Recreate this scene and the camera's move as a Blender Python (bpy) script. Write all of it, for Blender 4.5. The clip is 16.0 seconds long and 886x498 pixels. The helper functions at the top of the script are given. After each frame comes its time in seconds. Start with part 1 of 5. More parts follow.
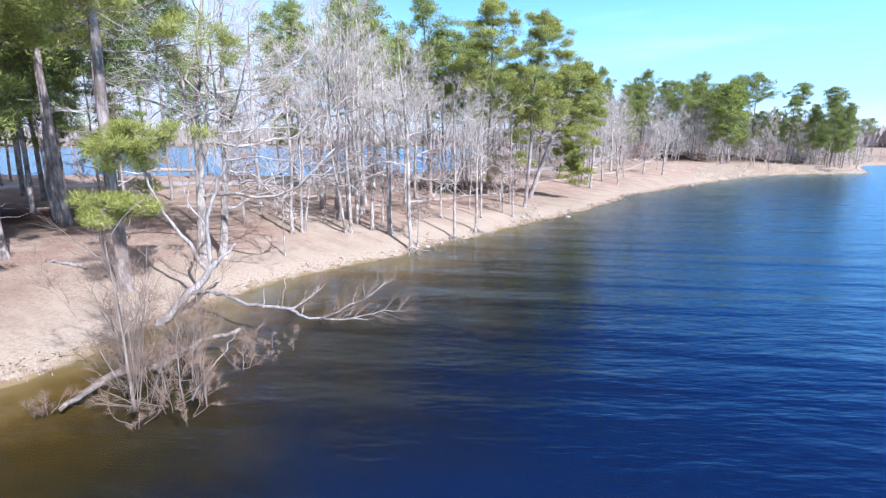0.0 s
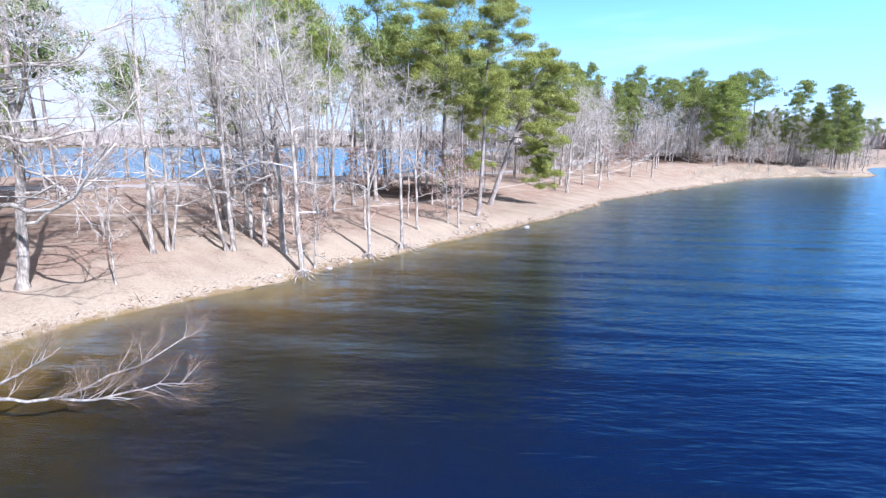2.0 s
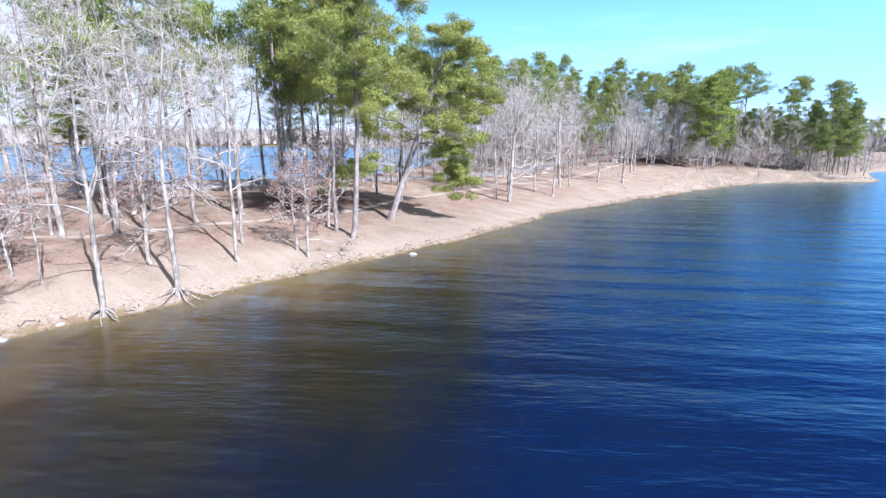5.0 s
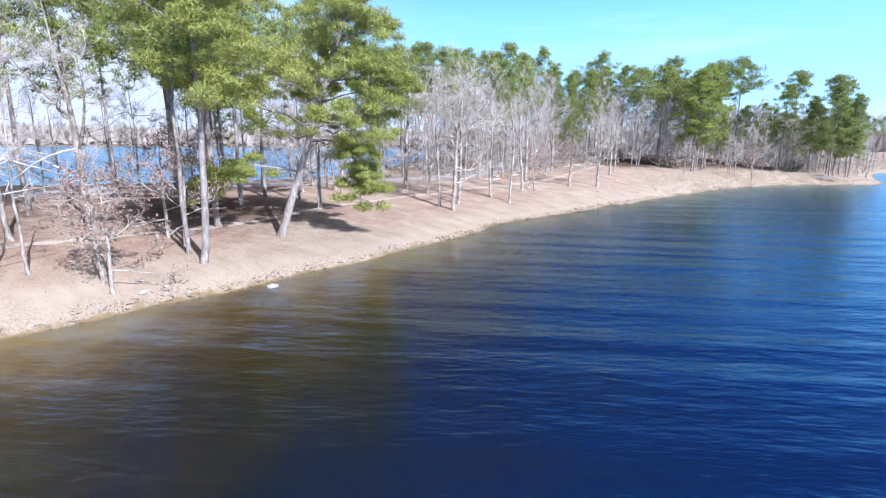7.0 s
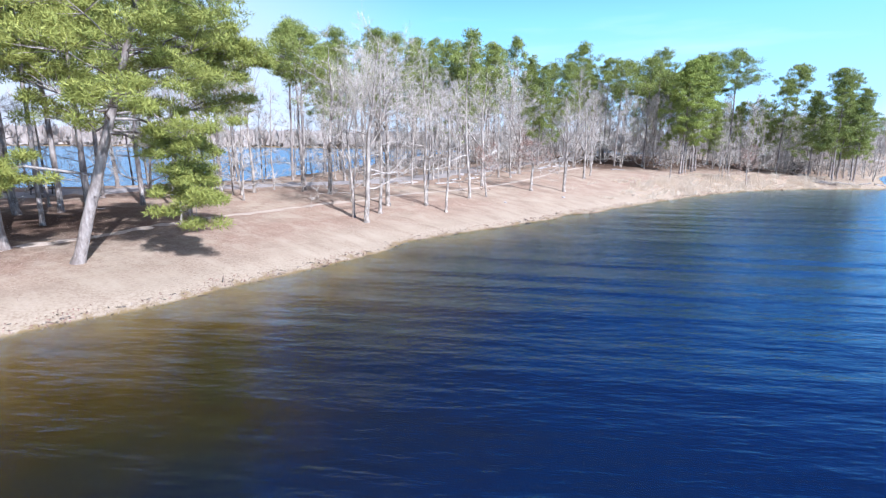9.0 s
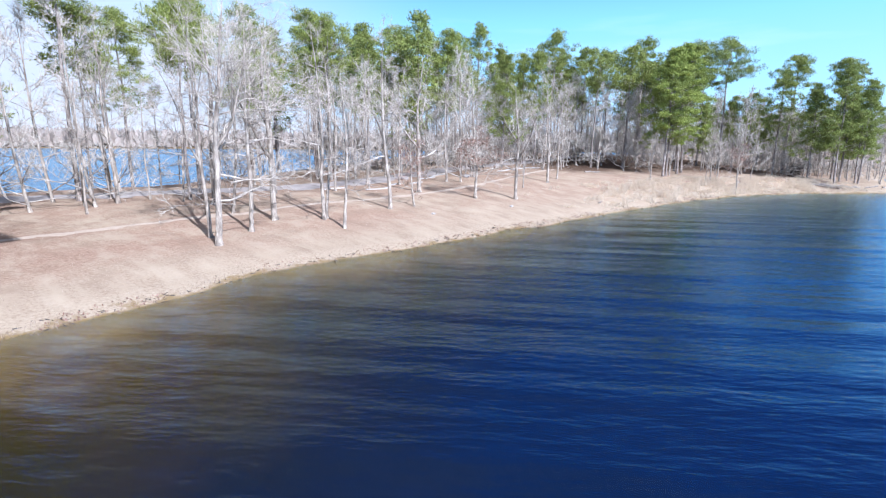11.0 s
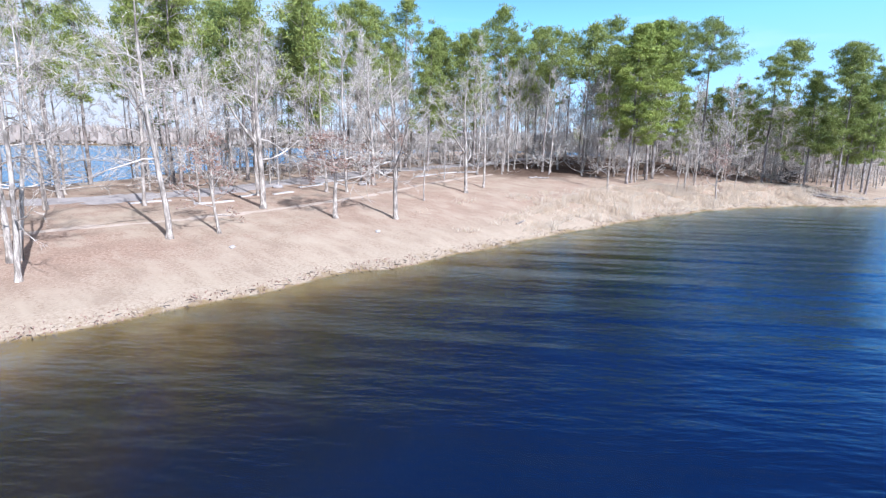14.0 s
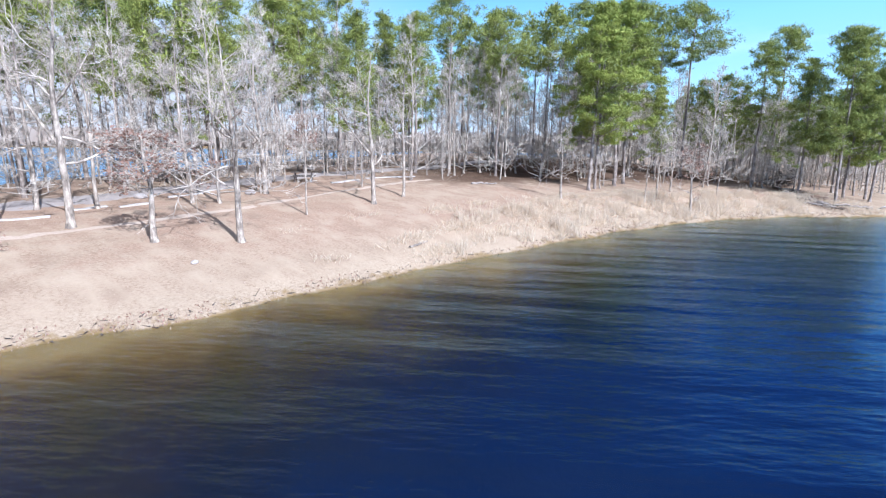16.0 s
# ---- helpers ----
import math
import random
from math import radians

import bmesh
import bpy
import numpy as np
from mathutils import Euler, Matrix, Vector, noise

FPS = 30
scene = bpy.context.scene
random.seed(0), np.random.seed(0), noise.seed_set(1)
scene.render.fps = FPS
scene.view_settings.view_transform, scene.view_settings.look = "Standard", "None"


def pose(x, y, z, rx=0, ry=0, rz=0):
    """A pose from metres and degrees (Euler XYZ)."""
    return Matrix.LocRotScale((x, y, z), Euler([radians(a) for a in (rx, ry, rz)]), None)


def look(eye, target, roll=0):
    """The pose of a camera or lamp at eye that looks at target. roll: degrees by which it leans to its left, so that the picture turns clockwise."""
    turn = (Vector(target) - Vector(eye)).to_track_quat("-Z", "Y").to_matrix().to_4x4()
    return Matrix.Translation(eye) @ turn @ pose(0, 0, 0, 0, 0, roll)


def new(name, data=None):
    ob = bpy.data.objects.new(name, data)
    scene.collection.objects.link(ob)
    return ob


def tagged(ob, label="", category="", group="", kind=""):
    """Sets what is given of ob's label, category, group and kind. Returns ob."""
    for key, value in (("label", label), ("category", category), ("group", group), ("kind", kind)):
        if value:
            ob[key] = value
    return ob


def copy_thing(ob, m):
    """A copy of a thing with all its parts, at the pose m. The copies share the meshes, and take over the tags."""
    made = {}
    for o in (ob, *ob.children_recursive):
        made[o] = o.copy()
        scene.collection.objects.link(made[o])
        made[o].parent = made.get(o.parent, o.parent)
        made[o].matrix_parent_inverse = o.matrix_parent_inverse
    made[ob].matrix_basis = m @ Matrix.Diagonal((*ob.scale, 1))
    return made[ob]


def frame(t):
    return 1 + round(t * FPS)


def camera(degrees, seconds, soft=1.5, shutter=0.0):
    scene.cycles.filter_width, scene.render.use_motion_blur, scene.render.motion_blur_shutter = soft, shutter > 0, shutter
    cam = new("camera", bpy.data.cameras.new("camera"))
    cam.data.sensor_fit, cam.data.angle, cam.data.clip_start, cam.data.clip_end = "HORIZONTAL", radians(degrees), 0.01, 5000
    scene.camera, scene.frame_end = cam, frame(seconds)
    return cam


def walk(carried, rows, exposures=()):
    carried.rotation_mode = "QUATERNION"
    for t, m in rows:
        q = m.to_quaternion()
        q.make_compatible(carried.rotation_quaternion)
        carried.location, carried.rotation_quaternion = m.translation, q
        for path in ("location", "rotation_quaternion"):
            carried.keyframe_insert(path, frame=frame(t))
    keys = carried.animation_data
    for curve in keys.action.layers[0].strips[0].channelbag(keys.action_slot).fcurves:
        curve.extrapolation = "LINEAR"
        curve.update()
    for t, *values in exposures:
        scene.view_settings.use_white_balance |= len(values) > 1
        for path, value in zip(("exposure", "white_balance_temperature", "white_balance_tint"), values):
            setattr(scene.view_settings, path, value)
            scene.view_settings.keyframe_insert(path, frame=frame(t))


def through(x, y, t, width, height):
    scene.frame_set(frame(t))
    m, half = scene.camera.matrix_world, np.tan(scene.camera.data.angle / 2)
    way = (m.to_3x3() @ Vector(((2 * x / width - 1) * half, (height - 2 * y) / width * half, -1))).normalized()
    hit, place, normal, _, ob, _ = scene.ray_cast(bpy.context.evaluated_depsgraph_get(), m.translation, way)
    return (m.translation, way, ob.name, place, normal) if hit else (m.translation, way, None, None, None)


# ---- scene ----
cam = camera(84.7, 16.0, soft=1.25)
PATH = [
    (0, (0.194, -2.304, 6.25), (0.203, -0.35, 5.82), 0.1),
    (0.5, (1.348, -0.916, 6.119), (1.351, 1.039, 5.697), -0.1),
    (1, (2.539, 0.588, 6.054), (2.539, 2.543, 5.633), -0.1),
    (1.5, (3.794, 2.017, 6.024), (3.792, 3.972, 5.602), 0.0),
    (2, (5.006, 3.625, 6.016), (5.003, 5.579, 5.591), 0.2),
    (2.5, (6.225, 5.204, 6.014), (6.222, 7.158, 5.588), 0.4),
    (3, (7.536, 6.705, 5.975), (7.531, 8.66, 5.551), 0.3),
    (3.5, (8.86, 8.26, 5.986), (8.854, 10.214, 5.562), 0.4),
    (4, (10.228, 9.804, 6.034), (10.222, 11.758, 5.608), 0.5),
    (6.5, (16.855, 17.66, 5.9), (16.848, 19.615, 5.477), 0.5),
    (7, (18.332, 19.43, 5.897), (18.321, 21.385, 5.473), 0.5),
    (7.5, (19.823, 21.25, 5.846), (19.808, 23.205, 5.424), 0.5),
    (8, (21.329, 23.088, 5.729), (21.312, 25.044, 5.308), 0.5),
    (8.5, (22.839, 25.02, 5.691), (22.818, 26.976, 5.272), 0.5),
    (9, (24.315, 27.006, 5.671), (24.293, 28.961, 5.252), 0.6),
    (11.5, (31.782, 37.221, 5.516), (31.757, 39.177, 5.102), 0.4),
    (12, (33.192, 39.36, 5.513), (33.171, 41.317, 5.098), 0.6),
    (12.5, (34.669, 41.399, 5.498), (34.649, 43.356, 5.083), 0.6),
    (13, (36.162, 43.36, 5.541), (36.142, 45.316, 5.125), 0.6),
    (13.5, (37.677, 45.36, 5.577), (37.658, 47.315, 5.159), 0.7),
    (14, (39.14, 47.384, 5.572), (39.124, 49.34, 5.155), 0.8),
    (14.5, (40.72, 49.285, 5.575), (40.702, 51.241, 5.158), 0.8),
    (15, (42.338, 51.155, 5.566), (42.316, 53.111, 5.15), 0.8),
    (15.5, (43.99, 53.062, 5.562), (43.965, 55.019, 5.147), 0.8),
    (16, (45.605, 54.986, 5.536), (45.575, 56.943, 5.125), 0.7),
]
walk(cam, [(t, look(eye, target, roll)) for t, eye, target, roll in PATH], exposures=((0.0, 1.02, 5150, 17), (9.0, 0.94, 5150, 15), (12.0, 0.88, 5150, 14), (16.0, 0.87, 5200, 14)))

# ---- world, sun, exposure ----
SUN_AZIMUTH, SUN_HEIGHT = 141.0, 36.0
world = bpy.data.worlds.new("sky")
scene.world = world
world.use_nodes = True
wn = world.node_tree
sky = wn.nodes.new("ShaderNodeTexSky")
sky.sky_type, sky.sun_disc = "NISHITA", False
sky.sun_elevation, sky.sun_rotation = radians(SUN_HEIGHT), radians(SUN_AZIMUTH)
sky.air_density, sky.dust_density, sky.ozone_density = 1.0, 0.1, 2.0
wn.nodes["Background"].inputs["Strength"].default_value = 0.075
# thin winter haze: milky at the horizon, clear deep blue overhead
where = wn.nodes.new("ShaderNodeTexCoord")
split = wn.nodes.new("ShaderNodeSeparateXYZ")
fade = wn.nodes.new("ShaderNodeValToRGB")
for e, (p, c) in zip([fade.color_ramp.elements[0], fade.color_ramp.elements[1], fade.color_ramp.elements.new(0.5), fade.color_ramp.elements.new(0.6), fade.color_ramp.elements.new(0.7), fade.color_ramp.elements.new(0.8)],
                     [(0.0, (0.88, 0.94, 0.98)), (1.0, (0.005, 0.018, 0.075)), (0.075, (0.52, 0.79, 0.94)), (0.22, (0.33, 0.66, 0.89)), (0.40, (0.05, 0.17, 0.58)), (0.62, (0.016, 0.06, 0.22))]):
    e.position, e.color = p, (*c, 1)
haze = wn.nodes.new("ShaderNodeMixRGB")
haze.inputs[0].default_value = 0.985
gain = wn.nodes.new("ShaderNodeVectorMath")
gain.operation = "SCALE"
gain.inputs["Scale"].default_value = 9.7
wn.links.new(where.outputs["Generated"], split.inputs[0])
wn.links.new(split.outputs["Z"], fade.inputs["Fac"])
# faint cirrus
stretch = wn.nodes.new("ShaderNodeMapping")
stretch.inputs["Scale"].default_value = (1.5, 1.5, 11.0)
stretch.inputs["Rotation"].default_value = (0.0, 0.12, 0.0)
wisp = wn.nodes.new("ShaderNodeTexNoise")
wisp.inputs["Scale"].default_value, wisp.inputs["Detail"].default_value = 1.6, 5.0
thin = wn.nodes.new("ShaderNodeMapRange")
thin.inputs["From Min"].default_value, thin.inputs["From Max"].default_value, thin.inputs["To Max"].default_value = 0.52, 0.78, 0.3
cirrus = wn.nodes.new("ShaderNodeMixRGB")
cirrus.inputs[2].default_value = (0.90, 0.96, 1.0, 1)
wn.links.new(where.outputs["Generated"], stretch.inputs["Vector"])
wn.links.new(stretch.outputs["Vector"], wisp.inputs["Vector"])
wn.links.new(wisp.outputs[0], thin.inputs["Value"])
wn.links.new(thin.outputs["Result"], cirrus.inputs[0])
wn.links.new(fade.outputs["Color"], cirrus.inputs[1])
# a bank of thin white haze low over the lake behind the trees
toward = wn.nodes.new("ShaderNodeVectorMath")
toward.operation = "DOT_PRODUCT"
toward.inputs[1].default_value = (-0.76, 0.65, 0.0)
wide = wn.nodes.new("ShaderNodeMapRange")
wide.interpolation_type = "SMOOTHSTEP"
wide.inputs["From Min"].default_value, wide.inputs["From Max"].default_value = 0.62, 0.97
depth = wn.nodes.new("ShaderNodeMapRange")
depth.interpolation_type = "SMOOTHSTEP"
depth.inputs["From Min"].default_value, depth.inputs["From Max"].default_value, depth.inputs["To Min"].default_value, depth.inputs["To Max"].default_value = 0.12, 0.46, 0.9, 0.0
thickness = wn.nodes.new("ShaderNodeMath")
thickness.operation = "MULTIPLY"
bank = wn.nodes.new("ShaderNodeMixRGB")
bank.inputs[2].default_value = (0.70, 0.68, 0.655, 1)
wn.links.new(where.outputs["Generated"], toward.inputs[0])
wn.links.new(toward.outputs["Value"], wide.inputs["Value"])
wn.links.new(split.outputs["Z"], depth.inputs["Value"])
wn.links.new(wide.outputs["Result"], thickness.inputs[0])
wn.links.new(depth.outputs["Result"], thickness.inputs[1])
wn.links.new(thickness.outputs[0], bank.inputs[0])
wn.links.new(cirrus.outputs[0], bank.inputs[1])
wn.links.new(bank.outputs[0], gain.inputs[0])
wn.links.new(gain.outputs["Vector"], haze.inputs[2])
wn.links.new(sky.outputs["Color"], haze.inputs[1])
wn.links.new(haze.outputs[0], wn.nodes["Background"].inputs["Color"])
sun = new("sun", bpy.data.lights.new("sun", "SUN"))
sun.data.energy, sun.data.angle, sun.data.color = 5.0, radians(0.5), (1.0, 0.96, 0.90)
_sx = math.sin(radians(SUN_AZIMUTH)) * math.cos(radians(SUN_HEIGHT))
_sy = math.cos(radians(SUN_AZIMUTH)) * math.cos(radians(SUN_HEIGHT))
sun.matrix_basis = look((200 * _sx, 200 * _sy, 200 * math.sin(radians(SUN_HEIGHT))), (0, 0, 0))


# ---- materials ----
class Nodes:
    """Short hand for one node material."""

    def __init__(self, name):
        self.m = bpy.data.materials.new(name)
        self.m.use_nodes = True
        self.t = self.m.node_tree
        self.bsdf = self.t.nodes["Principled BSDF"]
        self.out = self.t.nodes["Material Output"]

    def add(self, kind, **inputs):
        n = self.t.nodes.new(kind)
        for key, value in inputs.items():
            self.put(n, key.replace("_", " "), value)
        return n

    def put(self, node, key, value):
        sock = node.inputs[key]
        if isinstance(value, bpy.types.NodeSocket):
            self.t.links.new(value, sock)
        else:
            sock.default_value = value

    def noise(self, scale, detail=4.0, rough=0.6, vector=None):
        n = self.add("ShaderNodeTexNoise", Scale=scale, Detail=detail, Roughness=rough)
        if vector is not None:
            self.t.links.new(vector, n.inputs["Vector"])
        return n.outputs["Fac"]

    def ramp(self, fac, stops):
        n = self.t.nodes.new("ShaderNodeValToRGB")
        while len(n.color_ramp.elements) < len(stops):
            n.color_ramp.elements.new(0.5)
        for e, (p, c) in zip(n.color_ramp.elements, stops):
            e.position, e.color = p, (*c, 1)
        self.t.links.new(fac, n.inputs["Fac"])
        return n.outputs["Color"]

    def span(self, fac, a, b):
        n = self.t.nodes.new("ShaderNodeMapRange")
        n.inputs["From Min"].default_value, n.inputs["From Max"].default_value = a, b
        self.t.links.new(fac, n.inputs["Value"])
        return n.outputs["Result"]

    def mix(self, fac, a, b, blend="MIX"):
        n = self.t.nodes.new("ShaderNodeMixRGB")
        n.blend_type = blend
        for i, v in enumerate((fac, a, b)):
            if isinstance(v, bpy.types.NodeSocket):
                self.t.links.new(v, n.inputs[i])
            else:
                n.inputs[i].default_value = v if i == 0 else (*v, 1)
        return n.outputs["Color"]

    def math(self, op, a, b=0.0):
        n = self.t.nodes.new("ShaderNodeMath")
        n.operation = op
        for i, v in enumerate((a, b)):
            if isinstance(v, bpy.types.NodeSocket):
                self.t.links.new(v, n.inputs[i])
            else:
                n.inputs[i].default_value = v
        return n.outputs[0]

    def coords(self, scale=(1, 1, 1), turn=0.0, kind="Object"):
        """Object coordinates, turned about z and then stretched."""
        c = self.t.nodes.new("ShaderNodeTexCoord")
        r = self.t.nodes.new("ShaderNodeMapping")
        r.inputs["Rotation"].default_value = (0, 0, radians(turn))
        n = self.t.nodes.new("ShaderNodeMapping")
        n.inputs["Scale"].default_value = scale
        self.t.links.new(c.outputs[kind], r.inputs["Vector"])
        self.t.links.new(r.outputs["Vector"], n.inputs["Vector"])
        return n.outputs["Vector"]

    def bump(self, height, strength, distance, normal=None):
        n = self.add("ShaderNodeBump", Height=height, Strength=strength, Distance=distance)
        if normal is not None:
            self.t.links.new(normal, n.inputs["Normal"])
        return n.outputs["Normal"]

    def end(self, colour, rough=0.9, normal=None, spec=0.25):
        self.put(self.bsdf, "Base Color", colour if isinstance(colour, bpy.types.NodeSocket) else (*colour, 1))
        self.put(self.bsdf, "Roughness", rough)
        self.put(self.bsdf, "Specular IOR Level", spec)
        if normal is not None:
            self.t.links.new(normal, self.bsdf.inputs["Normal"])
        return self.m


def bark(name, dark, mid, pale, scale=1.0):
    n = Nodes(name)
    v = n.coords((3.0 * scale, 3.0 * scale, 0.6 * scale))
    a, b = n.noise(4.0, 6, 0.65, v), n.noise(0.9, 3, 0.5, n.coords((1, 1, 1)))
    col = n.ramp(a, [(0.30, dark), (0.5, mid), (0.68, pale)])
    col = n.mix(n.math("MULTIPLY", n.span(b, 0.45, 0.72), 0.7), col, pale)
    blotch = n.noise(2.1, 4, 0.6, n.coords((1, 1, 0.55), 30))
    col = n.mix(n.math("MULTIPLY", n.span(blotch, 0.47, 0.60), 0.75), col, dark)
    rnd = n.add("ShaderNodeObjectInfo").outputs["Random"]
    col = n.mix(n.math("MULTIPLY", rnd, 0.35), col, mid)
    return n.end(col, 0.92, n.bump(a, 0.8, 0.03))


BARK_GREY = bark("grey_bark", (0.075, 0.057, 0.045), (0.31, 0.253, 0.20), (0.62, 0.535, 0.44))
BARK_PINE = bark("pine_bark", (0.09, 0.065, 0.05), (0.25, 0.20, 0.165), (0.48, 0.42, 0.365), 0.8)
BARK_LIMB = bark("pale_limb_bark", (0.17, 0.137, 0.108), (0.42, 0.356, 0.292), (0.68, 0.595, 0.50))
WOOD_DEAD = bark("bleached_wood", (0.13, 0.105, 0.085), (0.30, 0.255, 0.215), (0.52, 0.46, 0.40))


BRUSH_BARK = bark("brush_stem_bark", (0.09, 0.066, 0.05), (0.23, 0.178, 0.136), (0.45, 0.37, 0.295))


def twig_stuff(name, a, b):
    n = Nodes(name)
    rnd = n.add("ShaderNodeNewGeometry").outputs["Random Per Island"]
    obj = n.add("ShaderNodeObjectInfo").outputs["Random"]
    col = n.mix(rnd, a, b)
    col = n.mix(n.math("MULTIPLY", obj, 0.4), col, tuple(0.75 * v for v in a))
    return n.end(col, 0.9)


TWIG = twig_stuff("twig_bark", (0.34, 0.282, 0.225), (0.70, 0.605, 0.50))
TWIG_WARM = twig_stuff("brush_bark", (0.16, 0.098, 0.062), (0.37, 0.255, 0.172))
TWIG_UNDER = twig_stuff("understorey_bark", (0.23, 0.19, 0.155), (0.48, 0.415, 0.35))
TWIG_PALE = twig_stuff("pale_twig_bark", (0.37, 0.32, 0.265), (0.65, 0.575, 0.485))


def leaf_stuff(name, a, b, c, through=0.14):
    n = Nodes(name)
    rnd = n.add("ShaderNodeNewGeometry").outputs["Random Per Island"]
    obj = n.add("ShaderNodeObjectInfo").outputs["Random"]
    col = n.ramp(rnd, [(0.0, a), (0.55, b), (1.0, c)])
    big = n.noise(0.55, 2, 0.5, n.coords((1, 1, 1)))
    col = n.mix(n.span(big, 0.35, 0.7), col, b)
    col = n.mix(n.math("MULTIPLY", obj, 0.22), col, a)
    n.end(col, 0.7, spec=0.3)
    tr = n.add("ShaderNodeBsdfTranslucent", Color=col)
    mixer = n.t.nodes.new("ShaderNodeMixShader")
    mixer.inputs[0].default_value = through
    n.t.links.new(n.bsdf.outputs[0], mixer.inputs[1])
    n.t.links.new(tr.outputs[0], mixer.inputs[2])
    n.t.links.new(mixer.outputs[0], n.out.inputs["Surface"])
    return n.m


NEEDLE = leaf_stuff("pine_needles", (0.095, 0.13, 0.032), (0.235, 0.26, 0.056), (0.45, 0.455, 0.11), 0.14)
NEEDLE_YELLOW = leaf_stuff("yellow_pine_needles", (0.125, 0.14, 0.032), (0.30, 0.305, 0.060), (0.52, 0.50, 0.12), 0.15)
# lighter needle copy: the sun on these crowns is put into its colour
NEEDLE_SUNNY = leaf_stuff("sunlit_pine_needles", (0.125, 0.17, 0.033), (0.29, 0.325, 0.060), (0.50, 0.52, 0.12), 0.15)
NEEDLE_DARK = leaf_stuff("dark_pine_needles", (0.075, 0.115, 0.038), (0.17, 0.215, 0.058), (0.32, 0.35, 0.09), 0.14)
DEAD_LEAF = leaf_stuff("dead_oak_leaves", (0.17, 0.095, 0.065), (0.33, 0.205, 0.15), (0.46, 0.315, 0.235), 0.25)
STRAW = leaf_stuff("dry_straw", (0.30, 0.215, 0.155), (0.44, 0.335, 0.255), (0.56, 0.45, 0.36), 0.35)


def ground_stuff():
    n = Nodes("shore_ground")
    shore = n.add("ShaderNodeAttribute")
    shore.attribute_name = "shore"
    litter = n.add("ShaderNodeAttribute")
    litter.attribute_name = "litter"
    d, lit = shore.outputs["Fac"], litter.outputs["Fac"]
    v = n.coords((1, 1, 1))
    fine, mid, big = n.noise(9.0, 8, 0.75, v), n.noise(1.3, 6, 0.65, v), n.noise(0.16, 4, 0.6, v)
    streak = n.noise(1.0, 5, 0.6, n.coords((0.35, 2.2, 1), 40))
    grass = n.ramp(fine, [(0.30, (0.235, 0.167, 0.111)), (0.52, (0.350, 0.264, 0.183)), (0.72, (0.430, 0.338, 0.245))])
    grass = n.mix(n.span(streak, 0.42, 0.7), grass, (0.391, 0.303, 0.211))
    rust = n.ramp(fine, [(0.28, (0.165, 0.094, 0.062)), (0.5, (0.305, 0.200, 0.138)), (0.72, (0.410, 0.292, 0.210))])
    rusty = n.math("MULTIPLY", n.span(n.math("ADD", n.math("MULTIPLY", mid, 0.55), big), 0.58, 0.84), lit)
    col = n.mix(rusty, grass, rust)
    broad = n.noise(0.45, 3, 0.55, n.coords((1, 1.7, 1), 38))
    col = n.mix(n.math("MULTIPLY", n.span(broad, 0.50, 0.68), 0.45), col, (0.435, 0.345, 0.245))
    col = n.mix(n.math("MULTIPLY", n.span(broad, 0.46, 0.30), 0.40), col, (0.235, 0.165, 0.115))
    # dark needle duff under the pines, with the crowns' shade put into its colour
    duff_shade = n.add("ShaderNodeAttribute")
    duff_shade.attribute_name = "duff_shade"
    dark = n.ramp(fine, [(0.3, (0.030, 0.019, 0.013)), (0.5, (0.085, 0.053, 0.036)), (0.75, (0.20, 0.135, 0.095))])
    col = n.mix(n.math("MULTIPLY", duff_shade.outputs["Fac"], n.span(n.math("ADD", mid, n.math("MULTIPLY", duff_shade.outputs["Fac"], 0.4)), 0.45, 0.75)), col, dark)
    # pale sand and washed debris near the waterline
    edge = n.math("ADD", d, n.math("MULTIPLY", n.math("SUBTRACT", mid, 0.5), 2.6))
    sand = n.ramp(fine, [(0.25, (0.191, 0.134, 0.086)), (0.5, (0.348, 0.268, 0.186)), (0.75, (0.470, 0.388, 0.289))])
    col = n.mix(n.span(edge, 1.7, 0.4), col, sand)
    col = n.mix(n.span(edge, 0.28, -0.05), col, (0.234, 0.163, 0.085))
    # under water: sandy bottom; deeper, the lake's darkening and blue put into the colour
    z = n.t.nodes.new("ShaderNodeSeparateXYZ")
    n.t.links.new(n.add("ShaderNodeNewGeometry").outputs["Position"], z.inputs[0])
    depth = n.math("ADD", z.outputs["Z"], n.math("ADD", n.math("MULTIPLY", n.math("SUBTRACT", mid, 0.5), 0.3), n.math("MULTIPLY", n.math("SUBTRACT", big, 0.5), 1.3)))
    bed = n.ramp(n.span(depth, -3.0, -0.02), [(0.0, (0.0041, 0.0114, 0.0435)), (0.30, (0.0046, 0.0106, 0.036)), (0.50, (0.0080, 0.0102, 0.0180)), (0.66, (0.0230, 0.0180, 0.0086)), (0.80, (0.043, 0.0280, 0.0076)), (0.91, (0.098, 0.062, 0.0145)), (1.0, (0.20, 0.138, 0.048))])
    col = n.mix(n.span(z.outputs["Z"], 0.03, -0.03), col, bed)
    normal = n.bump(n.math("ADD", n.math("MULTIPLY", fine, 0.35), n.math("MULTIPLY", mid, 1.5)), 0.5, 0.035)
    return n.end(col, 0.95, normal, 0.0)


def path_stuff(name, a, b, c, scale=6.0):
    n = Nodes(name)
    v = n.coords((1, 1, 1))
    fine, mid = n.noise(scale, 8, 0.7, v), n.noise(0.7, 4, 0.6, v)
    col = n.ramp(fine, [(0.3, a), (0.5, b), (0.7, c)])
    col = n.mix(n.math("MULTIPLY", n.span(mid, 0.35, 0.75), 0.7), col, a)
    return n.end(col, 0.93, n.bump(fine, 0.5, 0.02), 0.2)


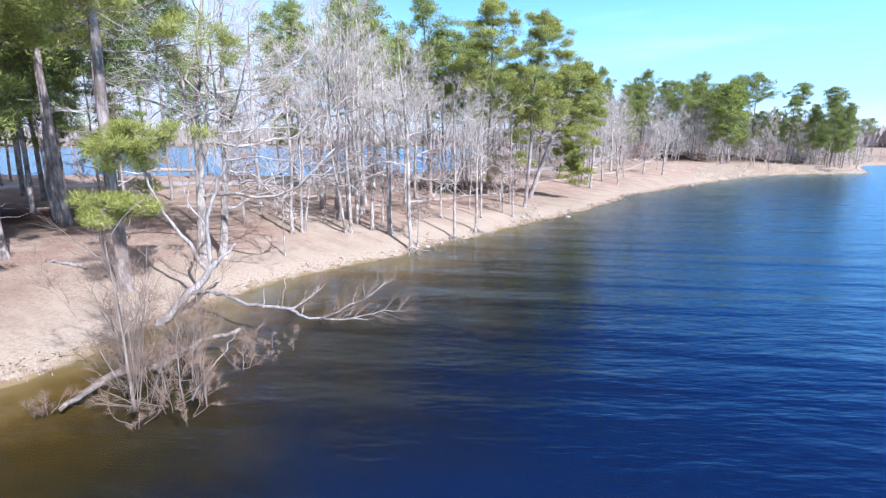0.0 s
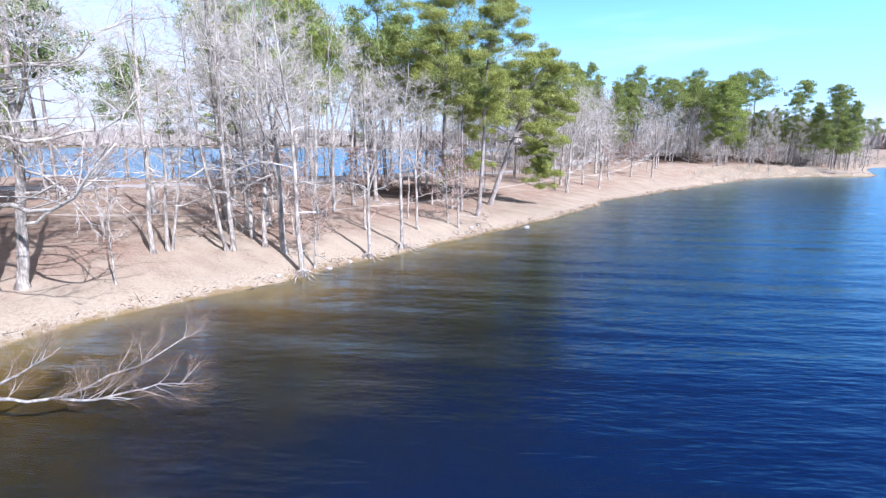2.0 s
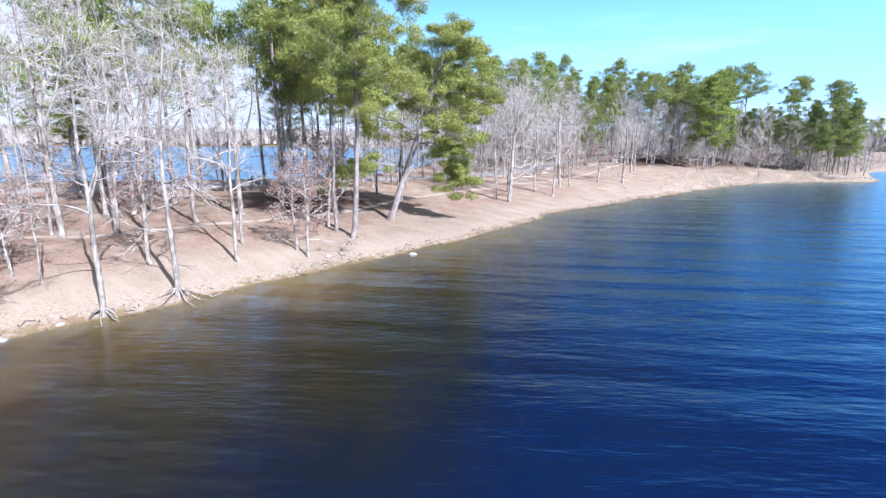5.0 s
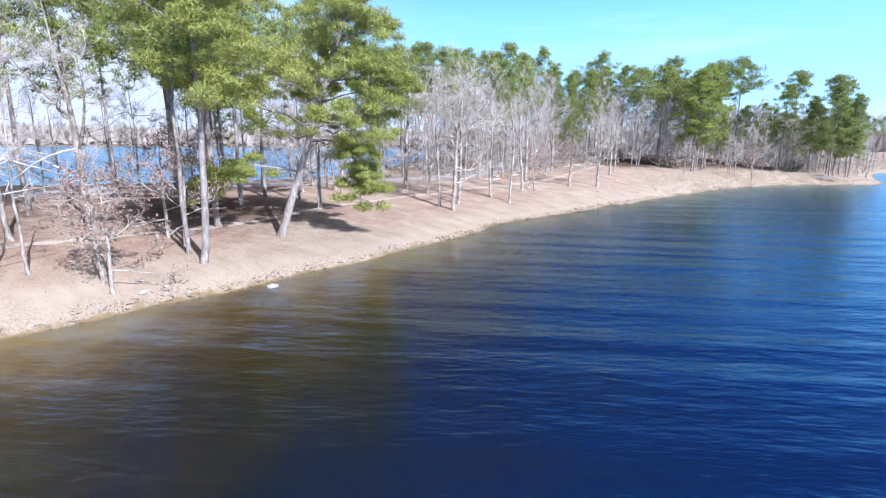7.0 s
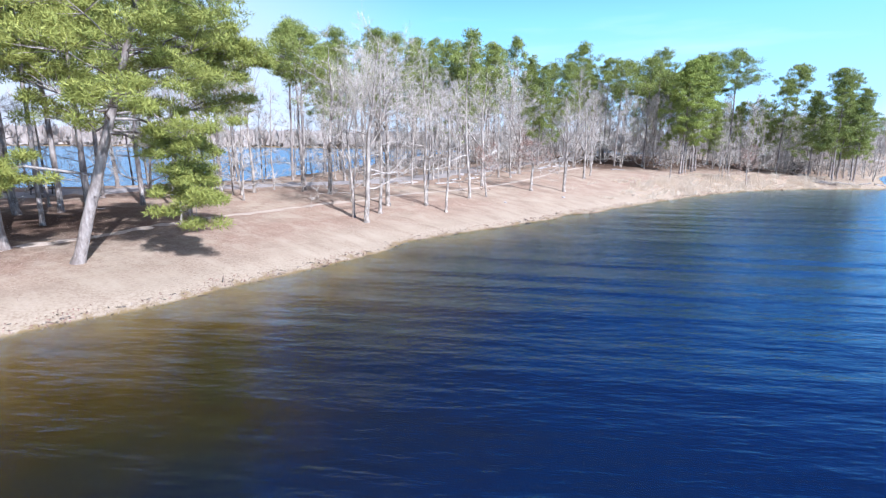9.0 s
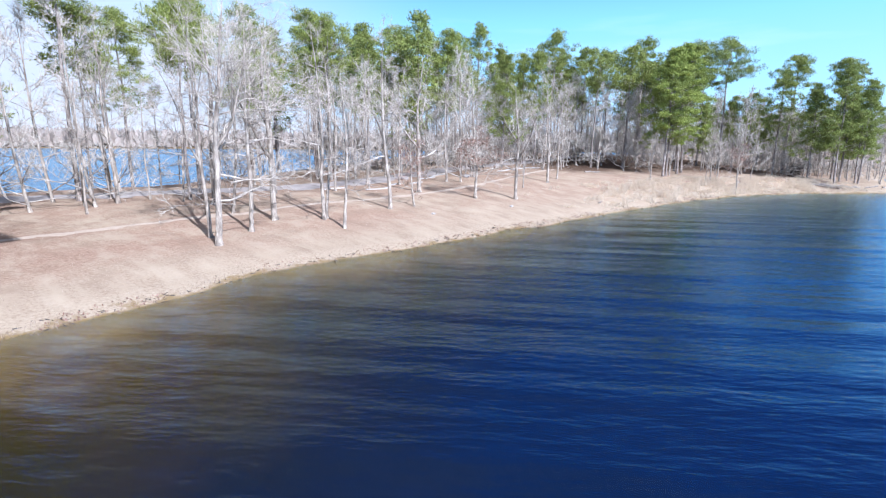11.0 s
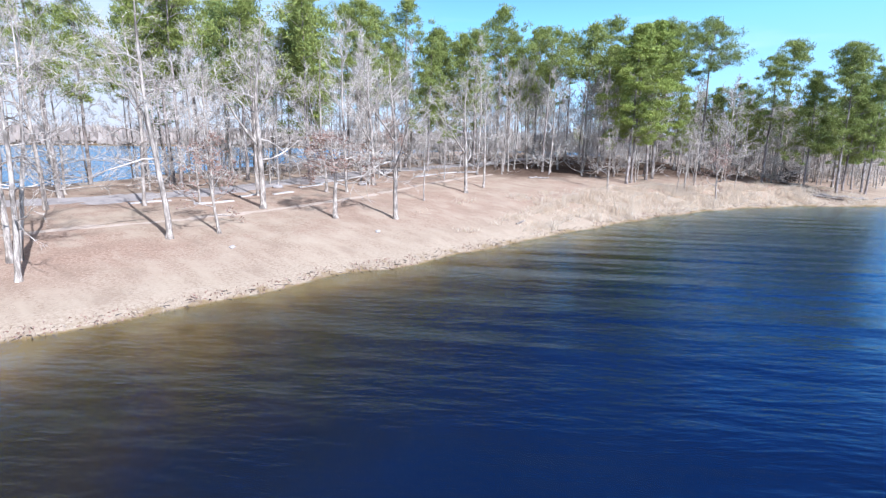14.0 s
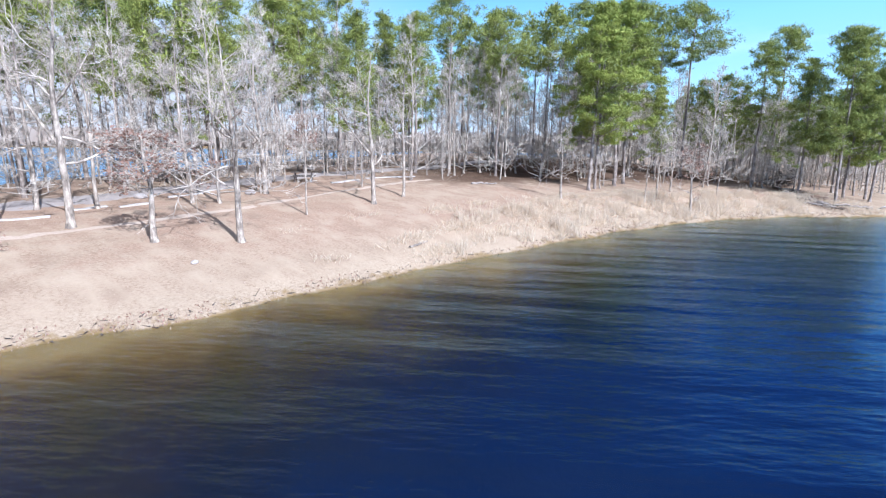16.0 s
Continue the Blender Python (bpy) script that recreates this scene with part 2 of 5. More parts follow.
def water_stuff():
    n = Nodes("lake_water")
    swell = n.noise(1.0, 1, 0.5, n.coords((0.055, 0.46, 1), 8))
    chop = n.noise(1.0, 3, 0.55, n.coords((0.62, 2.0, 1), 4))
    fine = n.noise(1.0, 3, 0.6, n.coords((2.2, 6.5, 1), 2))
    gust = n.span(n.noise(1.0, 2, 0.5, n.coords((0.018, 0.05, 1), 12)), 0.35, 0.7)
    # small crests with sharp tops
    crest = n.math("POWER", n.math("SUBTRACT", 1.0, n.math("ABSOLUTE", n.math("MULTIPLY", n.math("SUBTRACT", n.noise(1.0, 1, 0.5, n.coords((0.75, 3.4, 1), 3)), 0.5), 4.0))), 3.0)
    h = n.math("ADD", n.math("MULTIPLY", swell, 0.52), n.math("MULTIPLY", chop, 0.135))
    h = n.math("ADD", h, n.math("MULTIPLY", n.math("MULTIPLY", fine, 0.042), n.math("ADD", gust, 0.25)))
    h = n.math("ADD", h, n.math("MULTIPLY", crest, 0.009))
    normal = n.bump(h, 1.0, 0.40)
    lw = n.add("ShaderNodeLayerWeight", Blend=0.5)
    n.t.links.new(normal, lw.inputs["Normal"])
    steep = n.math("MULTIPLY", n.math("POWER", lw.outputs["Facing"], 2.0), 0.135)
    gloss = n.math("ADD", n.math("MULTIPLY", n.math("POWER", lw.outputs["Facing"], 5.0), 0.85), n.math("ADD", steep, 0.006))
    g = n.add("ShaderNodeBsdfGlossy", Color=(0.57, 0.80, 1.0, 1), Roughness=0.15)
    n.t.links.new(normal, g.inputs["Normal"])
    t = n.add("ShaderNodeBsdfTransparent", Color=(0.88, 0.86, 0.82, 1))
    mixer = n.t.nodes.new("ShaderNodeMixShader")
    n.t.links.new(gloss, mixer.inputs[0])
    n.t.links.new(t.outputs[0], mixer.inputs[1])
    n.t.links.new(g.outputs[0], mixer.inputs[2])
    n.t.links.new(mixer.outputs[0], n.out.inputs["Surface"])
    return n.m


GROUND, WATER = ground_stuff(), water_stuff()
STRAW_PALE = leaf_stuff("bleached_tall_grass", (0.50, 0.39, 0.275), (0.72, 0.60, 0.45), (0.84, 0.74, 0.59), 0.45)
TRAIL = path_stuff("worn_trail_dirt", (0.36, 0.27, 0.195), (0.45, 0.35, 0.265), (0.52, 0.415, 0.325))
ROAD = path_stuff("weathered_road", (0.30, 0.25, 0.215), (0.38, 0.325, 0.285), (0.45, 0.395, 0.35), 12.0)
CONCRETE = path_stuff("pale_concrete", (0.40, 0.355, 0.31), (0.50, 0.455, 0.41), (0.58, 0.54, 0.49), 10.0)
STONE = path_stuff("pale_stone", (0.26, 0.22, 0.19), (0.44, 0.39, 0.35), (0.60, 0.55, 0.50), 7.0)
TABLE_WOOD = path_stuff("dark_weathered_timber", (0.05, 0.04, 0.035), (0.11, 0.09, 0.075), (0.19, 0.16, 0.14), 9.0)
FAR_WOOD = twig_stuff("distant_bare_wood", (0.31, 0.25, 0.205), (0.41, 0.34, 0.285))


# ---- the lie of the land ----
FRONT = [(-60, -60), (-34, -28), (-19, -6), (-13, 4), (-11, 10), (-9, 16.5), (-5.4, 21.4), (-3, 23.5), (-1.6, 25.3), (1.3, 28.7),
         (5, 33.3), (7.5, 36.2), (11.1, 39.7), (15.3, 45.4), (19.1, 49.9), (21.3, 54.4), (24.7, 58.2), (29, 61.8), (34, 67.3),
         (38.4, 70.8), (42.2, 74.6), (48.8, 80.8), (56.5, 87.6), (63.5, 92.3), (70, 95.4), (75, 97), (81.5, 97.6), (87, 98.2),
         (91, 101), (94.5, 107), (102, 116), (110, 126), (120, 136), (135, 140), (160, 138), (230, 128)]
BACK = [(-200, 84), (-120, 76), (-60, 70), (-36, 68), (-18, 70), (-8, 75.5), (-1, 86), (3, 96), (4.5, 108), (5, 125), (7, 150),
        (11, 190), (30, 250), (80, 300)]


def side(line, x, y):
    """Distance from a broken line, positive on its left."""
    x, y = np.asarray(x, float), np.asarray(y, float)
    best, sign = np.full(x.shape, 1e9), np.ones(x.shape)
    for (ax, ay), (bx, by) in zip(line[:-1], line[1:]):
        dx, dy = bx - ax, by - ay
        u = np.clip(((x - ax) * dx + (y - ay) * dy) / (dx * dx + dy * dy), 0, 1)
        ex, ey = x - ax - u * dx, y - ay - u * dy
        d = np.hypot(ex, ey)
        near = d < best - 1e-9
        best = np.where(near, d, best)
        sign = np.where(near, np.sign(dx * ey - dy * ex), sign)
    return best * sign


def wobble(x, y):
    """Small irregularity of the shoreline, in metres."""
    return 0.25 * np.sin(0.9 * x + 0.4 * y) * np.sin(0.5 * y - 0.3 * x) + 0.10 * np.sin(1.7 * y - 1.3 * x + 1.0) + 0.05 * np.sin(2.3 * x + 2.1 * y)


def land(x, y):
    """Height of the ground, distance inland from the front shore and from the back shore."""
    x, y = np.asarray(x, float), np.asarray(y, float)
    df, db = side(FRONT, x, y) + wobble(x, y), -side(BACK, x, y) + 2 * wobble(x * 0.5, y * 0.5)
    k = np.interp(y, [20, 34, 46, 60, 68, 78, 88, 100, 130], [0.22, 0.2, 0.11, 0.10, 0.14, 0.19, 0.24, 0.24, 0.15])
    p = np.interp(y, [20, 60, 75, 86, 96, 120], [1.5, 1.6, 2.0, 2.6, 3.2, 3.4]) * np.interp(x, [45, 60, 74, 82, 92], [1, 0.9, 0.70, 0.42, 0.3])
    # the campground side falls away toward the back lake
    p = p * (1 - np.clip((y - 66) / 16, 0, 1) * np.interp(x, [2, 22, 38], [0.40, 0.25, 0.0]))
    up = p * (1 - np.exp(-np.maximum(df, 0) * k / p * 1.25))
    zf = np.where(df > 0, up + 0.14 * np.clip(df / 0.9, 0, 1), np.maximum(np.interp(y, [5, 9, 24, 45, 70, 95], [0.27, 0.16, 0.145, 0.16, 0.25, 0.32]) * df, -4))
    zb = np.where(db > 0, 0.3 * np.clip(db / 0.6, 0, 1) + 0.28 * db, np.maximum(0.2 * db, -4))
    z = np.minimum(zf, zb)
    z = z + 1.1 * np.clip((df - 12) / 16, 0, 1) * np.clip((y - 98) / 14, 0, 1) * np.clip((db - 2) / 8, 0, 1) * np.interp(y, [150, 240], [1, 0]) * np.clip((x - 42) / 14, 0, 1)
    bumps = 0.035 * np.sin(0.9 * x + 0.3 * y) * np.sin(0.7 * y) + 0.02 * np.sin(2.3 * x - 1.1 * y) + 0.015 * np.sin(3.7 * y + 1.9 * x)
    z = z + bumps * np.clip(df / 2, 0, 1) * np.clip(db / 2, 0, 1)
    # the shores across the lake
    r = np.hypot(x - 20, y - 60)
    far = np.clip((r - 640 - 45 * np.sin(3 * np.arctan2(y, x) + 1)) * 0.05, -4, 9)
    return np.maximum(z, far), df, db


def level(x, y):
    return float(land(x, y)[0])


FOOT = [(80.6, 98.6), (79.2, 101.5), (81.0, 106.5), (83.5, 112.0), (86.5, 119.0), (89.0, 127.0)]


def foot_of_wood(u):
    """Place and heading on the line of dark litter below the last pines."""
    g = min(u, 0.999) * (len(FOOT) - 1)
    k, g = int(g), g - int(g)
    (ax, ay), (bx, by) = FOOT[k], FOOT[k + 1]
    return ax + g * (bx - ax), ay + g * (by - ay), math.atan2(by - ay, bx - ax)


# ---- mesh helpers ----
class Build:
    """Collects tubes, blades and boxes into one mesh."""

    def __init__(self):
        self.v, self.f, self.n = [], [], 0

    def add(self, verts, faces):
        self.v.append(np.asarray(verts, float).reshape(-1, 3))
        self.f.extend([tuple(i + self.n for i in f) for f in faces])
        self.n += len(self.v[-1])

    def flat(self):
        return np.concatenate(self.v), self.f

    def tube(self, pts, rad, sides=5):
        pts, rad = np.asarray(pts, float), np.asarray(rad, float)
        tan = np.gradient(pts, axis=0)
        tan /= np.linalg.norm(tan, axis=1)[:, None] + 1e-9
        ref = np.array([1.0, 0.13, 0.07]) if abs(tan[0][2]) > 0.7 else np.array([0.03, 0.05, 1.0])
        u = np.cross(tan, ref)
        u /= np.linalg.norm(u, axis=1)[:, None] + 1e-9
        w = np.cross(tan, u)
        a = np.arange(sides) * 2 * math.pi / sides
        ring = pts[:, None] + rad[:, None, None] * (np.cos(a)[None, :, None] * u[:, None] + np.sin(a)[None, :, None] * w[:, None])
        n, faces = len(pts), []
        for i in range(n - 1):
            for j in range(sides):
                k = (j + 1) % sides
                faces.append((i * sides + j, i * sides + k, (i + 1) * sides + k, (i + 1) * sides + j))
        faces.append(tuple(range((n - 1) * sides, n * sides)))
        self.add(ring.reshape(-1, 3), faces)

    def spikes(self, a, b, r):
        """Thin three-sided twigs from points a to points b."""
        a, b = np.asarray(a, float), np.asarray(b, float)
        if not len(a):
            return
        d = b - a
        d /= np.linalg.norm(d, axis=1)[:, None] + 1e-9
        u = np.cross(d, np.array([0.31, 0.17, 0.93]))
        u /= np.linalg.norm(u, axis=1)[:, None] + 1e-9
        w = np.cross(d, u)
        r = np.broadcast_to(np.asarray(r, float).reshape(-1, 1), (len(a), 1))
        v = np.stack([a + r * u, a + r * (-0.5 * u + 0.87 * w), a + r * (-0.5 * u - 0.87 * w), b], 1).reshape(-1, 3)
        self.add(v, [f for i in range(len(a)) for f in ((4 * i, 4 * i + 1, 4 * i + 3), (4 * i + 1, 4 * i + 2, 4 * i + 3), (4 * i + 2, 4 * i, 4 * i + 3))])

    def blades(self, base, way, width, rng, face=None):
        """One flat triangle for each needle, leaf or grass blade."""
        base, way = np.asarray(base, float), np.asarray(way, float)
        u = np.cross(way, rng.normal(size=way.shape) if face is None else face)
        u /= np.linalg.norm(u, axis=1)[:, None] + 1e-9
        w = np.asarray(width, float).reshape(-1, 1) * 0.5
        v = np.stack([base - w * u, base + w * u, base + way], 1).reshape(-1, 3)
        self.add(v, [(3 * i, 3 * i + 1, 3 * i + 2) for i in range(len(base))])

    def leaves(self, base, size, rng):
        """Small four-cornered leaves at random turns."""
        base = np.asarray(base, float)
        u = rng.normal(size=base.shape)
        u /= np.linalg.norm(u, axis=1)[:, None]
        w = np.cross(u, rng.normal(size=base.shape))
        w /= np.linalg.norm(w, axis=1)[:, None]
        s = rng.uniform(0.6, 1.2, (len(base), 1)) * size
        v = np.stack([base - s * u, base - 0.5 * s * w, base + s * u, base + 0.5 * s * w], 1).reshape(-1, 3)
        self.add(v, [(4 * i, 4 * i + 1, 4 * i + 2, 4 * i + 3) for i in range(len(base))])

    def box(self, centre, size, turn=0.0):
        c, s = math.cos(turn), math.sin(turn)
        v = []
        for dx, dy, dz in ((-1, -1, -1), (1, -1, -1), (1, 1, -1), (-1, 1, -1), (-1, -1, 1), (1, -1, 1), (1, 1, 1), (-1, 1, 1)):
            x, y = dx * size[0] / 2, dy * size[1] / 2
            v.append((centre[0] + c * x - s * y, centre[1] + s * x + c * y, centre[2] + dz * size[2] / 2))
        self.add(v, [(0, 3, 2, 1), (4, 5, 6, 7), (0, 1, 5, 4), (1, 2, 6, 5), (2, 3, 7, 6), (3, 0, 4, 7)])

    def mesh(self, name, material, smooth=True):
        me = bpy.data.meshes.new(name)
        me.from_pydata(np.concatenate(self.v).tolist() if self.v else [], [], self.f)
        me.materials.append(material)
        if smooth:
            me.shade_smooth()
        me.update()
        return me


def part(name, built, material, parent, label="", smooth=True):
    ob = new(name, built.mesh(name, material, smooth))
    ob.parent = parent
    return tagged(ob, label)


def unit(v):
    return v / (np.linalg.norm(v) + 1e-9)


def turned(rng, d, spread):
    """A direction near d, off by about spread radians."""
    side_way = unit(np.cross(d, rng.normal(size=3)))
    return unit(d * math.cos(spread) + side_way * math.sin(spread))


def bend(rng, p, d, length, steps, rise, rough):
    """A crooked path from p along d that turns upwards by rise."""
    pts, d = [np.array(p, float)], np.array(d, float)
    for _ in range(steps):
        d = unit(d + np.array([0, 0, rise / steps]) + rng.normal(size=3) * rough)
        pts.append(pts[-1] + d * length / steps)
    return np.array(pts)


def along(pts, u):
    q = u * (len(pts) - 1)
    i = min(int(q), len(pts) - 2)
    return pts[i] + (q - i) * (pts[i + 1] - pts[i]), unit(pts[i + 1] - pts[i])


# ---- trees ----
def grow_bare(seed, H, r, low=0.28, spread=0.30, limbs=18, subs=6, fine=5, fork=0, leaders=0, lean=(0, 0), twig=0.0065, droop=0.35, leaves=0, leaf_size=0.07, coarse=False, crook=0.19, tilt=(8, 50), up_turn=0.35):
    """Trunk, limbs, twigs (and clinging leaves) of a bare broadleaf tree."""
    rng = np.random.default_rng(seed)
    trunk, limb, twigs, leaf = Build(), Build(), Build(), Build()
    stems = []
    for s in range(1 + fork):
        top = H * (0.93 - 0.1 * s * rng.uniform(0.3, 1))
        z = np.concatenate([[-0.15, 0.06, 0.32], np.linspace(0.8, top, 5 if coarse else 12)])
        n = len(z)
        q = np.clip(z / top, 0, 1)
        off = np.cumsum(rng.normal(size=(n, 2)) * (0.008 if coarse else 0.0042) * H, axis=0)
        off -= off[0]
        a, b = rng.uniform(0, 6.28, 2)
        sweep = 0.014 * H * np.sin(math.pi * q) ** 2
        open_out = (0.10 * H * q ** 0.8 + 0.2) * s
        x = off[:, 0] * q ** 0.3 + sweep * math.cos(b) + lean[0] * z + open_out * math.cos(a)
        y = off[:, 1] * q ** 0.3 + sweep * math.sin(b) + lean[1] * z + open_out * math.sin(a)
        rad = r * (1 - 0.2 * s) * ((1 - q) ** 0.8 * 0.92 + 0.08)
        rad[0] *= 1.55
        rad[1] *= 1.34
        trunk.tube(np.stack([x, y, z], 1), rad, 5 if coarse else 8)
        stems.append((np.stack([x, y, z], 1), rad, low))
    pts, rad, _ = stems[0]
    for k in range(leaders):
        s = rng.uniform(0.42, 0.62)
        p, up = along(pts, s)
        base = np.interp(s * (len(pts) - 1), np.arange(len(pts)), rad)
        lp = bend(rng, p, turned(rng, up, rng.uniform(0.35, 0.65)), H * (0.95 - s) * rng.uniform(0.75, 1.0), 7, 0.5, 0.11)
        lr = np.linspace(base * 0.68, base * 0.12, 8)
        trunk.tube(lp, lr, 6)
        stems.append((lp, lr, 0.2))
    ta, tb, tr = [], [], []
    for i in range(limbs):
        pts, rad, start = stems[i % len(stems)]
        g = ((i + rng.uniform(0, 1)) / limbs) ** 0.9
        s = start + (0.97 - start) * g
        p, up = along(pts, s)
        az = i * 2.4 + rng.uniform(-0.5, 0.5)
        el = radians(tilt[0] + tilt[1] * g + rng.uniform(-14, 14))
        d = np.array([math.cos(az) * math.cos(el), math.sin(az) * math.cos(el), math.sin(el)])
        L = max(0.08 * H, spread * H * (1.1 - (low + (0.97 - low) * g)) ** 0.55 * rng.uniform(0.6, 1.25))
        lr = min(np.interp(s * (len(pts) - 1), np.arange(len(pts)), rad) * 0.5, 0.0125 * L + 0.011)
        lp = bend(rng, p, d, L, 3 if coarse else 7, droop * (0.15 + 0.85 * g), crook)
        limb.tube(lp, np.linspace(lr, lr * 0.22, len(lp)), 3 if coarse else 5)
        for j in range(subs):
            u = rng.uniform(0.2, 1.0)
            p2, d2 = along(lp, u)
            L2 = L * rng.uniform(0.28, 0.55) * (1.15 - 0.5 * u)
            sp = bend(rng, p2, turned(rng, d2, rng.uniform(0.4, 0.95)), L2, 1 if coarse else 3, up_turn, 0.17)
            r2 = lr * 0.42 * (1.2 - 0.6 * u)
            limb.tube(sp, np.linspace(r2, max(r2 * 0.3, twig * 0.8), len(sp)), 3)
            for _ in range(fine):
                p3, d3 = along(sp, rng.uniform(0.15, 1.0))
                L3 = rng.uniform(0.35, 0.85) * (0.035 * H + 0.35)
                d3 = turned(rng, d3, rng.uniform(0.3, 0.9))
                d3 = unit(d3 + np.array([0, 0, 0.55 * up_turn]))
                e = p3 + d3 * L3
                ta.append(p3), tb.append(e), tr.append(twig)
                for _ in range(3):
                    u4 = rng.uniform(0.25, 0.95)
                    p4 = p3 + d3 * L3 * u4
                    e4 = p4 + turned(rng, d3, rng.uniform(0.35, 0.9)) * L3 * rng.uniform(0.4, 0.75)
                    ta.append(p4), tb.append(e4), tr.append(twig * 0.7)
    if coarse:
        a, e = np.array(ta), np.array(tb)
        twigs.blades(a, e - a, 2.2 * np.array(tr), rng)
    else:
        twigs.spikes(ta, tb, tr)
    if leaves:
        ends = np.array(tb)
        ends = ends[ends[:, 2] < 0.95 * H]
        pick = ends[rng.integers(0, len(ends), leaves)] + rng.normal(size=(leaves, 3)) * 0.10
        leaf.leaves(pick, leaf_size, rng)
    return trunk, limb, twigs, leaf


def grow_pine(seed, H, r, low=0.5, width=0.18, lobes=18, clumps=9, blades=84, puff=0.62, lobe=0.46, size=0.36, thick=0.062, lean=(0, 0), stubs=6, ragged=0.3, belly=0.36, tip=0.35, flat=0.72, puff_flat=0.7, boughs=(), spread=(0.55, 0.55, 0.4), wander=0.0035, tufts=16, coarse=False):
    """Trunk, limbs and a crown of billowing needle masses of a tall pine."""
    rng = np.random.default_rng(seed)
    trunk, limb, crown = Build(), Build(), Build()
    z = np.concatenate([[-0.15, 0.06, 0.35], np.linspace(0.9, H * 0.97, 7 if coarse else 12)])
    n = len(z)
    q = np.clip(z / H, 0, 1)
    off = np.cumsum(rng.normal(size=(n, 2)) * wander * H, axis=0)
    off -= off[0]
    pts = np.stack([off[:, 0] * q ** 0.3 + lean[0] * z, off[:, 1] * q ** 0.3 + lean[1] * z, z], 1)
    rad = r * ((1 - q) ** 0.75 * 0.95 + 0.05)
    rad[0] *= 1.4
    rad[1] *= 1.22
    trunk.tube(pts, rad, 6 if coarse else 9)
    axis_at = lambda h: np.array([np.interp(h, z, pts[:, 0]), np.interp(h, z, pts[:, 1]), h])
    centre, radius = [], []
    R0 = width * H
    for i in range(lobes):
        g = (i + rng.uniform(0.2, 0.8)) / lobes
        span_up = (1 - belly) if g > belly else belly + 0.12
        prof = math.sqrt(max(0.0, 1 - ((g - belly) / span_up) ** 2)) * (1 - tip) + tip * (1 - g)
        R = R0 * max(prof, 0.22) * rng.uniform(1 - ragged, 1 + ragged)
        az = i * 2.4 + rng.uniform(-0.5, 0.5)
        rl = lobe * (0.30 * R0 + 0.70 * R) * rng.uniform(0.8, 1.25) + 0.25
        out = max(R - 0.75 * rl, 0.0)
        h = H * (low + (0.97 - low) * g)
        away = np.array([math.cos(az), math.sin(az), 0.0])
        mid = axis_at(h) + away * out
        foot_h = max(h - out * np.interp(g, [0, 1], [0.05, 0.9]) - 0.2, H * low * 0.9)
        foot, L = axis_at(foot_h), max(out, 0.4)
        steps = 3 if coarse else 6
        u = np.linspace(0, 1, steps)[:, None]
        lp = foot + (mid - foot) * u + np.array([0, 0, 1.0]) * (-0.10 * L * np.sin(math.pi * u) * (1 - g)) + rng.normal(size=(steps, 3)) * 0.05 * L * np.sin(math.pi * u)
        lr = 0.013 * L + 0.018
        limb.tube(lp, np.linspace(lr, lr * 0.35, steps), 3 if coarse else 4)
        for _ in range(clumps):
            d = unit(rng.normal(size=3) + away * 0.35 + np.array([0, 0, 0.25]))
            e = mid + d * rl * rng.uniform(0.35, 1.0) * np.array([1.15, 1.15, flat])
            if not coarse:
                limb.tube(np.stack([lp[-2], (lp[-2] + e) / 2 + rng.normal(size=3) * 0.06, e]), [lr * 0.4, lr * 0.28, lr * 0.12], 3)
            centre.append(e)
            radius.append(puff * rng.uniform(0.65, 1.3))
    for bough in boughs:
        lp = np.array(bough, float)
        limb.tube(lp, np.linspace(0.06, 0.015, len(lp)), 5)
        for _ in range(tufts):
            p2, d2 = along(lp, rng.uniform(0.3, 1.0))
            e = p2 + rng.normal(size=3) * np.array(spread)
            limb.tube(np.stack([p2, (p2 + e) / 2 + rng.normal(size=3) * 0.04, e]), [0.018, 0.012, 0.006], 3)
            centre.append(e)
            radius.append(puff * rng.uniform(0.6, 1.0))
    for _ in range(6):
        centre.append(pts[-1] + rng.normal(size=3) * np.array([0.5, 0.5, 0.3]) - np.array([0, 0, 0.1]))
        radius.append(puff * 0.9)
    for _ in range(stubs):
        p, _ = along(pts, rng.uniform(0.25, max(low, 0.35)))
        az = rng.uniform(0, 6.28)
        sp = bend(rng, p, np.array([math.cos(az), math.sin(az), 0.1]), rng.uniform(0.5, 1.8), 3, 0.1, 0.15)
        limb.tube(sp, np.linspace(0.025, 0.006, 4), 3)
    c, rr = np.repeat(np.array(centre), blades, axis=0), np.repeat(np.array(radius), blades)[:, None]
    out = rng.normal(size=c.shape)
    out /= np.linalg.norm(out, axis=1)[:, None]
    start = c + out * rr * rng.uniform(0.2, 1.0, (len(c), 1)) ** 0.6 * np.array([1.1, 1.1, puff_flat])
    way = 0.55 * out + rng.normal(size=c.shape) * 0.5 + np.array([0, 0, 0.25])
    way /= np.linalg.norm(way, axis=1)[:, None]
    ln = rng.uniform(0.6, 1.15, (len(c), 1)) * size
    face = out * np.array([1.0, 1.0, 1.5]) + np.array([0, 0, 0.25]) + rng.normal(size=c.shape) * 0.22
    crown.blades(start - way * ln * 0.4, way * ln, thick * rng.uniform(0.7, 1.3, len(c)), rng, face)
    return trunk, limb, crown


